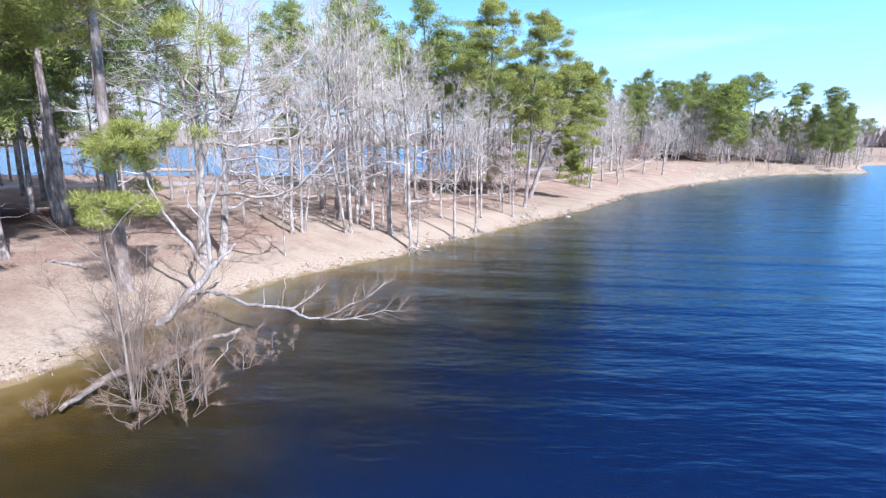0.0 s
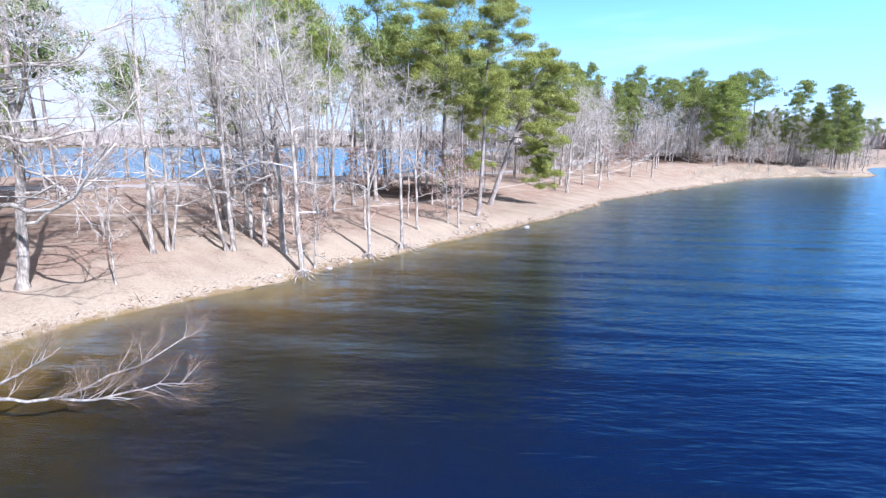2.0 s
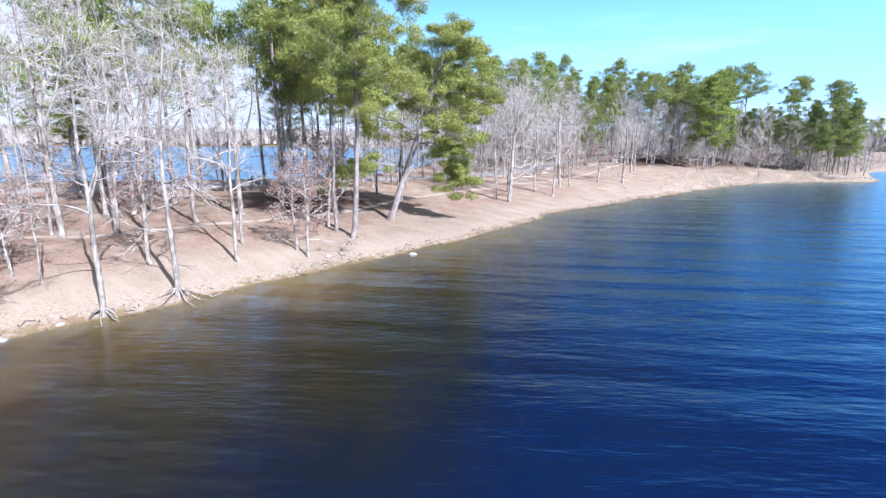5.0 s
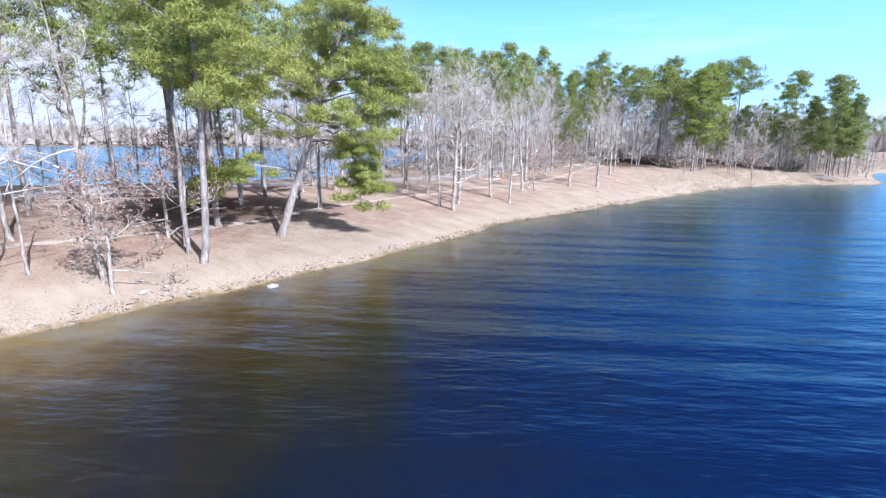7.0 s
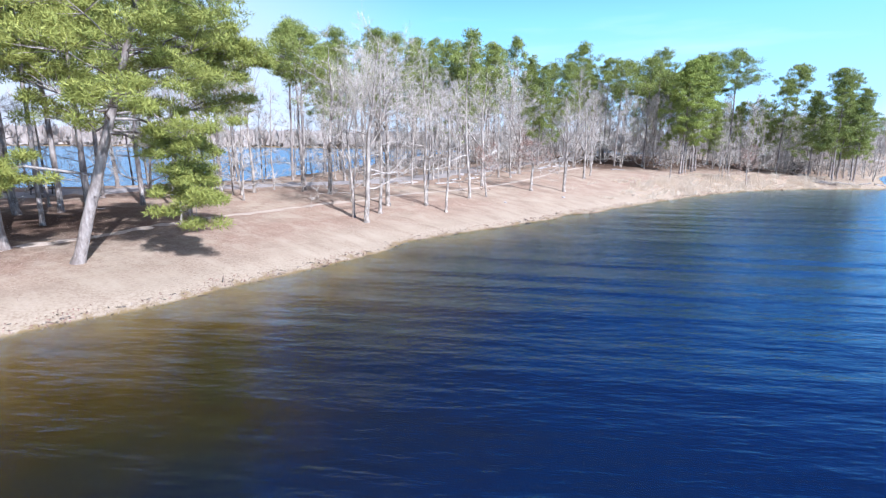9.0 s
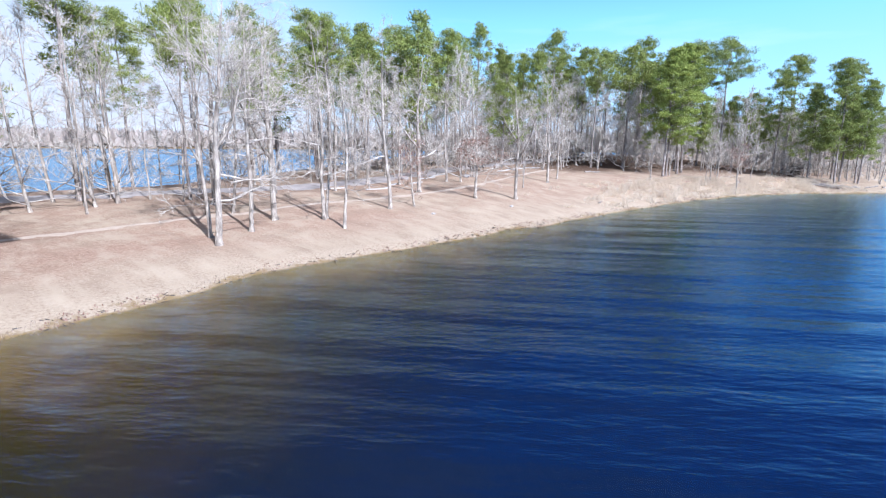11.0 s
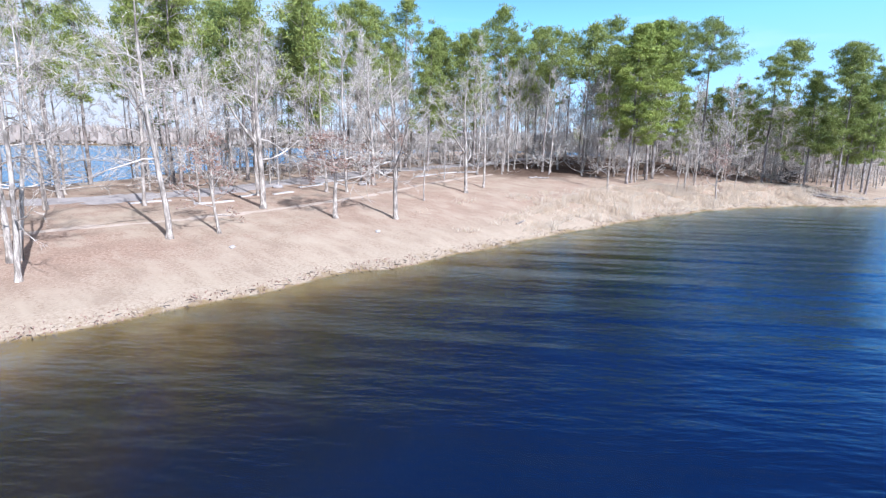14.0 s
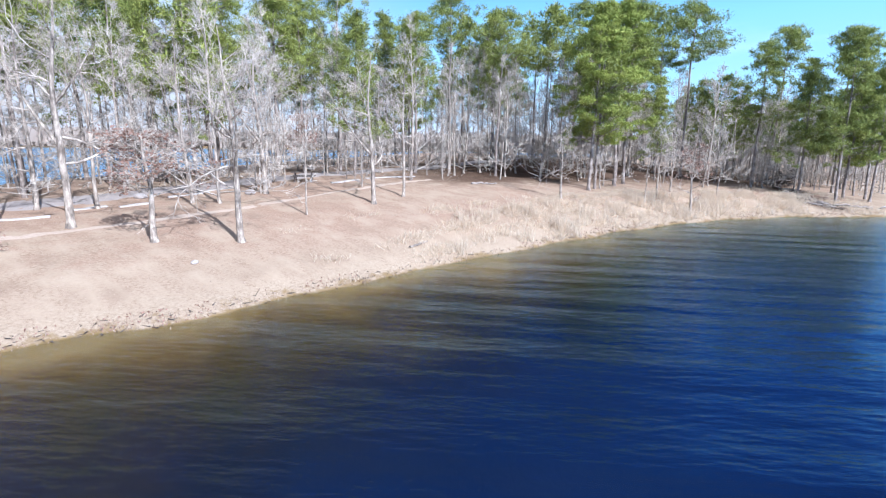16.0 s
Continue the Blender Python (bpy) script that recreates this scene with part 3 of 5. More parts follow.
class Kind:
    """One grown tree, set out as often as it is needed."""

    def __init__(self, name, label, category, group, make):
        self.name, self.label, self.category, self.group, self.make, self.first = name, label, category, group, make, None

    def set(self, x, y, scale=1.0, turn=0.0, label="", sink=0.05, fat=1.0, sway=1.4):
        a, b = sway * math.sin(7.1 * x + 3.3 * y), sway * math.sin(5.7 * y - 2.9 * x)
        m = pose(x, y, max(level(x, y), -0.6) - sink, a, b, turn) @ Matrix.Diagonal((scale * fat, scale * fat, scale, 1))
        if self.first is None:
            ob = self.first = new(self.name)
            ob.empty_display_size = 0.2
            tagged(ob, self.label, self.category, self.group)
            self.make(ob)
            ob.matrix_basis = m
        else:
            s = self.first.scale
            ob = copy_thing(self.first, m @ Matrix.Diagonal((1 / s[0], 1 / s[1], 1 / s[2], 1)))
        return tagged(ob, label)


def bare_kind(seed, H, r, label, name="bare_tree", twig_mat=None, group="bare shore trees", **more):
    def make(root):
        t, l, w, lf = grow_bare(seed, H, r, **more)
        part("trunk", t, BARK_GREY, root)
        limbs = tagged(part("limb_frame", l, BARK_LIMB, root), kind="stuff")
        tagged(part("twig_crown", w, twig_mat or TWIG, limbs, smooth=False), kind="stuff")
        if lf.n:
            tagged(part("leaf_crown", lf, DEAD_LEAF, limbs, "curled rust-brown dead leaves", smooth=False), kind="stuff")
    return Kind(name, label, "tree", group, make)


def pine_kind(seed, H, r, label, needles=None, group="pines", **more):
    def make(root):
        t, l, c = grow_pine(seed, H, r, **more)
        part("trunk", t, BARK_PINE, root)
        limbs = tagged(part("limb_frame", l, BARK_PINE, root), kind="stuff")
        tagged(part("crown", c, needles or NEEDLE, limbs, "clumped pine needles", smooth=False), kind="stuff")
    return Kind("pine_tree", label, "tree", group, make)




FLAT = dict(tilt=(-6, 40), up_turn=0.08, droop=0.15)
BARE = [
    bare_kind(11, 10, 0.105, "slim bare grey oak standing at the water's edge", low=0.36, spread=0.38, limbs=20, fine=4, leaders=1, **FLAT),
    bare_kind(12, 10, 0.112, "slender bare grey tree on tan shore grass", low=0.38, spread=0.34, limbs=19, fine=4, leaders=1, **FLAT),
    bare_kind(13, 10, 0.155, "bare grey oak with wide crooked limbs", low=0.36, spread=0.44, limbs=22, fine=5, leaders=2, crook=0.23, **FLAT),
    bare_kind(14, 10, 0.098, "bare grey tree with two stems from one base", low=0.34, spread=0.35, fork=1, limbs=22, fine=4, **FLAT),
    bare_kind(15, 10, 0.098, "bare pale-barked tree with upswept fine branches", low=0.42, spread=0.33, limbs=19, droop=0.45, fine=4, leaders=2, up_turn=0.2),
]
POLE = bare_kind(21, 8, 0.062, "thin bare pole-like sapling on the shore", low=0.42, spread=0.17, limbs=11, subs=4, fine=4)
SAPLING = [
    bare_kind(31, 6, 0.092, "young oak holding rust-brown dead leaves", low=0.25, spread=0.36, limbs=14, subs=5, fine=4, leaves=850, leaf_size=0.085, droop=0.15, group="young oaks with dead leaves"),
    bare_kind(32, 6, 0.11, "low spreading young oak with some dead leaves", low=0.42, spread=0.46, limbs=14, subs=5, fine=4, leaves=1100, leaf_size=0.085, droop=0.05, group="young oaks with dead leaves"),
]
FAR_BARE = [
    bare_kind(41, 12, 0.10, "bare grey tree in the wood behind the shore", low=0.32, spread=0.36, limbs=16, subs=5, fine=9, twig=0.013, twig_mat=TWIG_PALE, coarse=True, group="bare woodland trees"),
    bare_kind(42, 12, 0.085, "slim bare grey tree among the pines", low=0.40, spread=0.30, limbs=14, subs=5, fine=9, twig=0.013, twig_mat=TWIG_PALE, coarse=True, group="bare woodland trees"),
    bare_kind(43, 12, 0.11, "bare grey tree with a rounded twiggy crown", low=0.34, spread=0.42, limbs=16, subs=5, fine=9, twig=0.014, droop=0.5, twig_mat=TWIG_PALE, coarse=True, group="bare woodland trees"),
]
PINE = [
    pine_kind(51, 18, 0.18, "tall pine with a green rounded crown", low=0.46, width=0.18, lobes=18),
    pine_kind(52, 18, 0.17, "tall pine with a high tufted round crown", low=0.66, width=0.17, lobes=12, belly=0.5, tip=0.1, lobe=0.5, clumps=10),
    pine_kind(53, 18, 0.16, "full green pine branched well down its trunk", low=0.27, width=0.18, lobes=24, belly=0.28, tip=0.5),
    pine_kind(54, 18, 0.19, "tall pine with flat layered green boughs", low=0.44, width=0.20, lobes=17, ragged=0.4, flat=0.55),
]
NEAR_PINE = pine_kind(56, 18, 0.19, "tall pine with clear pale trunk and layered green boughs", NEEDLE_YELLOW, low=0.44, width=0.205, lobes=18, clumps=10, blades=330, puff=0.58, size=0.25, thick=0.034, ragged=0.45, flat=0.55, lobe=0.44, puff_flat=0.65, tip=0.2, belly=0.45, lean=(0.025, 0.0))
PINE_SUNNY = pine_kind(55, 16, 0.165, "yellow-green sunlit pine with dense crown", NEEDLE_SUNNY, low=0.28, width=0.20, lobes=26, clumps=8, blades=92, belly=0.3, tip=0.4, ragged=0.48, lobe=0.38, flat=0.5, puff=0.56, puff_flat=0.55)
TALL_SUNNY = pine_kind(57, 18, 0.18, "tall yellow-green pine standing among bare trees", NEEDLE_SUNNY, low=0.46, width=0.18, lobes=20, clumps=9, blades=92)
LOLLIPOP = pine_kind(58, 18, 0.17, "tall slim pine with a small high round crown", low=0.74, width=0.135, lobes=11, clumps=8, belly=0.5, tip=0.1, lobe=0.5)
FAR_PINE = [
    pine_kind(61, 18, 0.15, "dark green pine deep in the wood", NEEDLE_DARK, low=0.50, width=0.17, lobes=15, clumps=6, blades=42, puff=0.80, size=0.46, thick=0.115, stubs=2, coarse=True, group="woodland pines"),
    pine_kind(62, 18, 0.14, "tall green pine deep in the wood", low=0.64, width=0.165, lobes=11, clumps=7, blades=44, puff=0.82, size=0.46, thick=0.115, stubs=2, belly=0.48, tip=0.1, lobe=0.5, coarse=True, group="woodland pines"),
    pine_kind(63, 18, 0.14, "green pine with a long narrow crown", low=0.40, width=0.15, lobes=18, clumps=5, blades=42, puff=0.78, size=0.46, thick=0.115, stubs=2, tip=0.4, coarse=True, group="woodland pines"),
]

# ---- ground sheet, water ----
def axis(fine_a, fine_b, step, reach_a, reach_b):
    mid = np.arange(fine_a, fine_b + step / 2, step)
    out, d = [], step
    x = fine_b
    while x < reach_b:
        d *= 1.14
        x += d
        out.append(x)
    inn, d, x = [], step, fine_a
    while x > reach_a:
        d *= 1.14
        x -= d
        inn.append(x)
    return np.array(inn[::-1] + list(mid) + out)


gx, gy = axis(-26, 96, 0.70, -2600, 2600), axis(4, 106, 0.70, -2600, 2600)
GX, GY = np.meshgrid(gx, gy)
GZ, GF, GB = land(GX, GY)
nx, ny = len(gx), len(gy)
idx = np.arange(nx * ny).reshape(ny, nx)
quads = np.stack([idx[:-1, :-1], idx[:-1, 1:], idx[1:, 1:], idx[1:, :-1]], -1).reshape(-1, 4)
me = bpy.data.meshes.new("ground")
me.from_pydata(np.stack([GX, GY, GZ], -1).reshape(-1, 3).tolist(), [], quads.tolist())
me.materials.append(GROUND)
me.shade_smooth()
me.attributes.new("shore", "FLOAT", "POINT").data.foreach_set("value", np.minimum(GF, GB).ravel().astype(np.float32))
lit_amount = np.clip((GF - 2.0) / 4.0, 0, 1) * np.interp(GY, [0, 60, 72, 110], [1.0, 1.0, 0.75, 0.6])
me.attributes.new("litter", "FLOAT", "POINT").data.foreach_set("value", lit_amount.ravel().astype(np.float32))
# where needle duff and painted crown shade darken the floor
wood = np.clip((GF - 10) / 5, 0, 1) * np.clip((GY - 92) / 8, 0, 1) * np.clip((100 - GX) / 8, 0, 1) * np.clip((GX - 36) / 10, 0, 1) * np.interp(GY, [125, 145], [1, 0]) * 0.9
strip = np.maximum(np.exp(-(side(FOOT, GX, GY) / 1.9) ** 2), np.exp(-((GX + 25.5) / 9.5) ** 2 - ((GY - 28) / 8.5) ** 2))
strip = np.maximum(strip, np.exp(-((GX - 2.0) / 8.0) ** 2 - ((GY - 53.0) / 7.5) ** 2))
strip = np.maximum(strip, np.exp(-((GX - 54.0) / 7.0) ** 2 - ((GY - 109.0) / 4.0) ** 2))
me.attributes.new("duff_shade", "FLOAT", "POINT").data.foreach_set("value", np.clip(np.maximum(wood, strip), 0, 1).ravel().astype(np.float32))
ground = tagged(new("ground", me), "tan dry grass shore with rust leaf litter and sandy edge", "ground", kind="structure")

wb = Build()
wb.add([(-2600, -2600, 0), (2600, -2600, 0), (2600, 2600, 0), (-2600, 2600, 0)], [(0, 1, 2, 3)])
water = tagged(new("water", wb.mesh("water", WATER, False)), "dark blue rippled lake water, brown in the shallows", "water", kind="structure")


def ribbon(name, line, width, material, label, lift=0.012, category="path"):
    """A strip that lies on the ground along a line."""
    pts = np.array(line, float)
    seg = np.hypot(*np.diff(pts, axis=0).T)
    t = np.concatenate([[0], np.cumsum(seg)])
    u = np.arange(0, t[-1], 0.7)
    x, y = np.interp(u, t, pts[:, 0]), np.interp(u, t, pts[:, 1])
    for _ in range(6):
        x[1:-1], y[1:-1] = (x[:-2] + 2 * x[1:-1] + x[2:]) / 4, (y[:-2] + 2 * y[1:-1] + y[2:]) / 4
    tx, ty = np.gradient(x), np.gradient(y)
    ln = np.hypot(tx, ty)
    nxv, nyv = -ty / ln, tx / ln
    across = 5
    w = width * (1 + 0.14 * np.sin(u * 0.9) + 0.1 * np.sin(u * 2.3 + 1))
    v = []
    for k in range(across):
        o = (k / (across - 1) - 0.5) * w
        px, py = x + nxv * o, y + nyv * o
        pz = land(px, py)[0] + (lift if 0 < k < across - 1 else -0.01)
        v.append(np.stack([px, py, pz], 1))
    v = np.stack(v, 1).reshape(-1, 3)
    b = Build()
    b.add(v, [(i * across + k, (i + 1) * across + k, (i + 1) * across + k + 1, i * across + k + 1) for i in range(len(u) - 1) for k in range(across - 1)])
    return tagged(new(name, b.mesh(name, material)), label, category, kind="structure")


ribbon("footpath", [(-40, 30), (-22, 33), (-10, 34.5), (-4.3, 36.7), (0.5, 43), (5.5, 48), (8.8, 55.4), (11.2, 59.5), (14, 62.8), (17, 65.5), (20, 69.8), (24, 72.8), (28.4, 77), (33, 82.8), (37, 89), (44, 99)], 0.75, TRAIL, "pale worn dirt footpath across the shore grass")
ribbon("road", [(-60, 44), (-30, 52), (-10, 62), (3, 70.5), (6.5, 74), (12, 77), (18, 81), (23, 86.5), (28, 93), (33, 100), (42, 112), (58, 132), (80, 150)], 5.0, ROAD, "pale weathered campground road behind the shore", 0.03, "road")

# ---- trees that stand apart, from the near shore onwards ----
B0, B1, B2, B3, B4 = BARE
P0, P1, P2, P3 = PINE
F0, F1, F2 = FAR_PINE
for kind, x, y, height, turn in [
    # near end of the shore
    (POLE, -7.7, 21.7, 5.5, 0), (B1, -8.4, 25.5, 10.9, 90), (B3, -8.0, 26.0, 9.6, 10),
    (B0, -1.5, 25.3, 12.3, 20), (B2, -2.9, 27.2, 11.0, 120), (B1, -4.1, 27.9, 12.0, 80), (B3, -5.3, 26.8, 12.5, 160), (B4, -5.2, 29.2, 15.0, 30),
    (B3, -6.7, 29.8, 15.5, 250), (POLE, -1.9, 29.9, 6.0, 70), (B4, 1.05, 28.75, 10.5, 200), (B0, 2.6, 30.75, 10.8, 150), (B1, -5.4, 32.0, 14.7, 280),
    (B4, 3.3, 34.6, 9.5, 10), (POLE, 2.5, 37.1, 8.5, 40), (B1, -4.0, 37.4, 12.5, 140), (B4, -2.8, 37.8, 13.6, 220), (B1, -2.1, 41.6, 12.8, 30),
    (B0, -7.5, 41.7, 14.1, 70), (B4, -7.2, 43.9, 13.3, 290), (B2, -0.8, 45.2, 12.2, 170),
    (B1, -8.6, 33.6, 15.0, 75), (B4, -5.8, 36.0, 15.0, 245), (B1, -13.5, 34.5, 15.0, 310), (B4, -10.0, 38.5, 15.5, 95),
    # middle of the shore
    (POLE, 9.2, 54.0, 8.0, 190), (B1, 6.4, 58.9, 10.5, 15), (B4, 17.8, 60.1, 11.5, 110), (B0, 19.4, 61.5, 12.0, 230),
    (POLE, 8.8, 63.5, 9.0, 60), (B0, 24.1, 63.7, 9.9, 300), (B2, 19.6, 64.7, 12.0, 100), (B3, 22.5, 65.3, 12.5, 20), (POLE, 7.0, 65.8, 8.6, 200),
    (B4, 8.1, 67.4, 12.5, 120), (B2, 14.2, 68.2, 12.5, 260), (POLE, 9.0, 69.5, 9.4, 310), 
    (B2, 36.0, 76.8, 10.0, 145), (B1, 26.1, 69.7, 12.5, 240), (B2, 27.7, 77.3, 12.0, 15), (B1, 22.5, 81.6, 11.5, 210), (B4, 25.5, 82.2, 11.0, 330), (POLE, 37.4, 82.3, 7.5, 20),
    (B2, 40.6, 86.5, 10.0, 55), (B1, 42.2, 89.6, 10.0, 185), (POLE, 45.3, 102.4, 11.0, 100), (POLE, 45.9, 102.9, 11.5, 260),
    (B2, 33.0, 88.0, 11.0, 80), (B1, 30.0, 84.0, 10.5, 270), (B4, 16.0, 75.0, 13.0, 130), (B0, 20.5, 77.0, 11.0, 350),
    # far end
    (POLE, 61.6, 95.5, 6.5, 40), (B1, 66.5, 102.0, 8.0, 150), (B2, 64.0, 99.0, 6.5, 210), (B1, 70.5, 101.1, 6.5, 20), (B2, 54.4, 94.2, 6.5, 120), (B1, 62.9, 107.1, 10.0, 0), (B4, 65.7, 111.2, 11.0, 60), (B0, 72.1, 124.6, 12.0, 130),
]:
    kind.set(x, y, height / {id(POLE): 8.0}.get(id(kind), 10.0), turn)
for kind, x, y, height, turn in [
    (SAPLING[0], 6.0, 36.6, 5.4, 0), (SAPLING[0], -3.4, 30.4, 4.4, 115), (SAPLING[1], -11.9, 27.4, 4.6, 200), (SAPLING[0], -7.7, 30.6, 4.8, 260), (SAPLING[1], -6.6, 36.4, 4.6, 330), (SAPLING[0], 5.3, 37.2, 5.0, 130), (SAPLING[0], 5.6, 42.6, 6.5, 250), (SAPLING[0], 27.7, 71.3, 5.6, 70),
    (SAPLING[1], -3.6, 29.0, 5.0, 60), (SAPLING[0], -1.2, 26.3, 4.2, 300), (SAPLING[0], 4.0, 44.0, 6.0, 200), (SAPLING[0], 65.2, 94.9, 6.2, 30),
    (SAPLING[1], 34.0, 94.0, 5.5, 90), (SAPLING[0], -6.2, 31.0, 5.0, 45), (SAPLING[1], 0.2, 33.0, 5.2, 10),
]:
    kind.set(x, y, height / 6.0, turn)
for kind, x, y, height, turn in [
    # dark group near the start
    (P0, -21.3, 25.5, 21.0, 10), (P3, -23.2, 27.2, 22.0, 100), (P1, -22.3, 26.2, 19.0, 60), (P2, -27.0, 33.0, 14.0, 60), (P0, -31.0, 36.0, 19.0, 200), (P3, -36.0, 40.0, 18.0, 20), (P1, -33.0, 31.0, 19.0, 90),
    (F1, -46.2, 52.1, 19.0, 150), (F0, -49.3, 54.3, 18.0, 300), (F0, -41.0, 47.0, 17.0, 250), (F1, -47.7, 62.6, 18.0, 15), (F0, -21.5, 37.0, 17.0, 70), (F0, -25.5, 41.0, 17.5, 180), (F0, -24.0, 33.5, 17.0, 20), (F2, -27.0, 27.5, 11.0, 45), (F2, -30.0, 31.0, 12.0, 165), (F2, -33.0, 33.0, 12.5, 285), (F0, -24.5, 28.5, 12.0, 205),
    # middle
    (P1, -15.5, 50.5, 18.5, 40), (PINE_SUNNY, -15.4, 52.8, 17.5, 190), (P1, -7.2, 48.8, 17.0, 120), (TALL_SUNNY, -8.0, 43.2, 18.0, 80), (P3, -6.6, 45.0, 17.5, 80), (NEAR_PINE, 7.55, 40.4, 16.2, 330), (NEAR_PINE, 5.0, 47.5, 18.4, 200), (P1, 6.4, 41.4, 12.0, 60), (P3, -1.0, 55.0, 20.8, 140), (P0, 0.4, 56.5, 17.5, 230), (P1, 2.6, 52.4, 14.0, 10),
    (P0, -1.3, 62.6, 17.0, 270), (P1, -5.3, 62.0, 17.5, 30), (P1, -4.2, 65.1, 17.0, 160), (P3, -4.3, 68.8, 16.0, 220), (P0, 3.2, 55.0, 16.0, 320), (P1, 11.6, 70.0, 13.6, 75), (P1, 5.0, 68.0, 17.5, 15), (P1, 10.0, 74.5, 14.8, 250), (P0, 13.0, 80.0, 15.5, 100), (P1, 7.0, 81.0, 16.5, 340), (P1, 3.0, 60.5, 17.5, 65), (P1, 18.0, 86.0, 16.0, 190),
    (P0, -26.0, 24.0, 16.0, 130), (P1, -22.5, 31.0, 19.0, 310), (P1, -27.0, 30.0, 18.0, 220), (P0, -33.5, 40.5, 17.0, 75), (P2, -24.0, 35.0, 13.5, 145), (P3, -44.0, 41.0, 17.0, 5), (P2, -50.0, 48.0, 14.0, 95), (P3, -29.5, 27.5, 17.5, 260), (P2, -38.0, 34.0, 15.0, 40), 
    # next row: pines out of view, added to cast shade on the near end
    (P0, -18.3, 17.8, 19.0, 40), (P2, -16.8, 10.3, 17.0, 75), (P2, -15.4, 6.3, 16.0, 155), (P2, -19.0, 16.6, 17.0, 235), (P0, -15.5, 12.0, 18.0, 15), (P0, -14.8, 8.5, 17.0, 95), (P0, -18.5, 13.0, 18.0, 205), (F0, -19.0, 9.0, 16.0, 25), (F2, -23.0, 12.0, 15.0, 60), (F0, -27.0, 7.0, 17.0, 100), (F0, -25.0, 17.0, 17.0, 150), (F2, -32.0, 15.0, 15.0, 200), (F0, -31.0, 22.0, 18.0, 240), (F0, -37.0, 24.0, 17.0, 280), (F2, -17.5, 4.0, 14.0, 320),
    (P0, 1.0, 80.0, 15.5, 35), (P0, 8.5, 89.0, 15.5, 155), (P3, 21.0, 91.5, 15.0, 275),
    (P3, -9.0, 56.0, 17.0, 300), (P1, 8.9, 55.6, 13.0, 20),
    # tall row before the back shore
    (P0, 9.0, 96.0, 17.1, 0), (P3, 14.0, 97.0, 18.2, 70), (P0, 19.0, 98.5, 16.5, 140), (P1, 24.7, 99.0, 17.1, 210), (P0, 29.8, 99.5, 17.1, 280), (P3, 34.0, 106.0, 18.7, 350), (P0, 27.0, 108.0, 18.7, 35),
    (P3, 22.0, 108.0, 19.2, 105), (P0, 13.0, 106.0, 19.2, 175), (P0, 42.0, 104.0, 15.1, 245), (P2, 38.0, 113.0, 16.7, 315), (P3, 46.5, 112.0, 16.1, 20), (P0, 16.0, 88.5, 17.1, 55),
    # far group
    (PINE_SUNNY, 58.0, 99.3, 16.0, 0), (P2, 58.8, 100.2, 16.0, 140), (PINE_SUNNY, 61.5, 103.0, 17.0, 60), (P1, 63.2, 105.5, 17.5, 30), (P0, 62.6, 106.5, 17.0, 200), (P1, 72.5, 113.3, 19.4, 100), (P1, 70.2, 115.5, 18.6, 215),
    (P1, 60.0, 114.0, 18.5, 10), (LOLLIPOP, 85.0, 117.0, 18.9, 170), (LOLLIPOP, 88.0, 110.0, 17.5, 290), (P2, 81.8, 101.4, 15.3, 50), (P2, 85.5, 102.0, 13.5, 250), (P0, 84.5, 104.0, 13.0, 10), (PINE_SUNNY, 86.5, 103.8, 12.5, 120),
    (P2, 87.5, 106.5, 12.0, 75), (P2, 80.0, 104.0, 13.0, 195), (P0, 78.0, 108.5, 15.0, 300), (P2, 68.0, 109.5, 10.0, 145), (P2, 82.0, 121.0, 10.5, 20), (F0, 88.0, 122.5, 11.0, 110), (F0, 91.0, 124.0, 10.5, 240), (P2, 79.5, 124.0, 11.0, 300),
    (P2, 37.0, 98.5, 13.7, 30), (P0, 31.0, 103.5, 17.0, 110), (P2, 41.0, 109.0, 15.6, 190), (P2, 25.5, 96.0, 15.5, 260),
    (P1, 45.2, 109.6, 18.5, 330), (P1, 50.0, 104.2, 15.6, 70), (P0, 50.0, 110.4, 16.5, 190), (P1, 55.8, 118.0, 16.5, 260),
]:
    kind.set(x, y, height / {id(PINE_SUNNY): 16.0}.get(id(kind), 18.0), turn, sway=1.2)

SAPLING[1].set(32.5, 75.9, 0.85, 20, fat=1.6, sway=0.5)

# a pine that leans over the shore with boughs to the ground
lean_pine = pine_kind(71, 13, 0.24, "leaning pine with green boughs sweeping low over the shore", NEEDLE_YELLOW, group="", low=0.42, width=0.37, lobes=19, clumps=11, blades=330, puff=0.58, size=0.25, thick=0.034, flat=0.46, lobe=0.40, puff_flat=0.6, lean=(0.33, 0.05),
                      stubs=3, ragged=0.3, spread=(0.6, 0.55, 0.42), tufts=34, boughs=(
                          ((2.0, 0.4, 6.0), (3.2, 0.7, 6.2), (4.3, 0.9, 5.2), (4.6, 0.9, 3.8), (4.7, 0.9, 2.4)), ((1.8, 0.4, 5.4), (3.4, 1.0, 5.2), (4.6, 0.8, 3.6), (4.4, 0.6, 2.0)),
                          ((1.2, 0.2, 3.6), (-1.0, -0.7, 4.0), (-2.6, -1.0, 3.6), (-3.8, -1.2, 3.0)), ((2.8, 0.5, 8.4), (5.2, 1.6, 8.8), (7.4, 2.4, 8.4))))
lean_pine.set(9.05, 46.3, 1.0, 0, sway=0.0)
lean_oak = bare_kind(72, 12.5, 0.175, "bare oak leaning out toward the lake", low=0.30, spread=0.44, limbs=28, subs=7, fine=6, leaders=2, lean=(0.10, 0.04), crook=0.22)
lean_oak.set(18.9, 58.7, 1.0, 0)
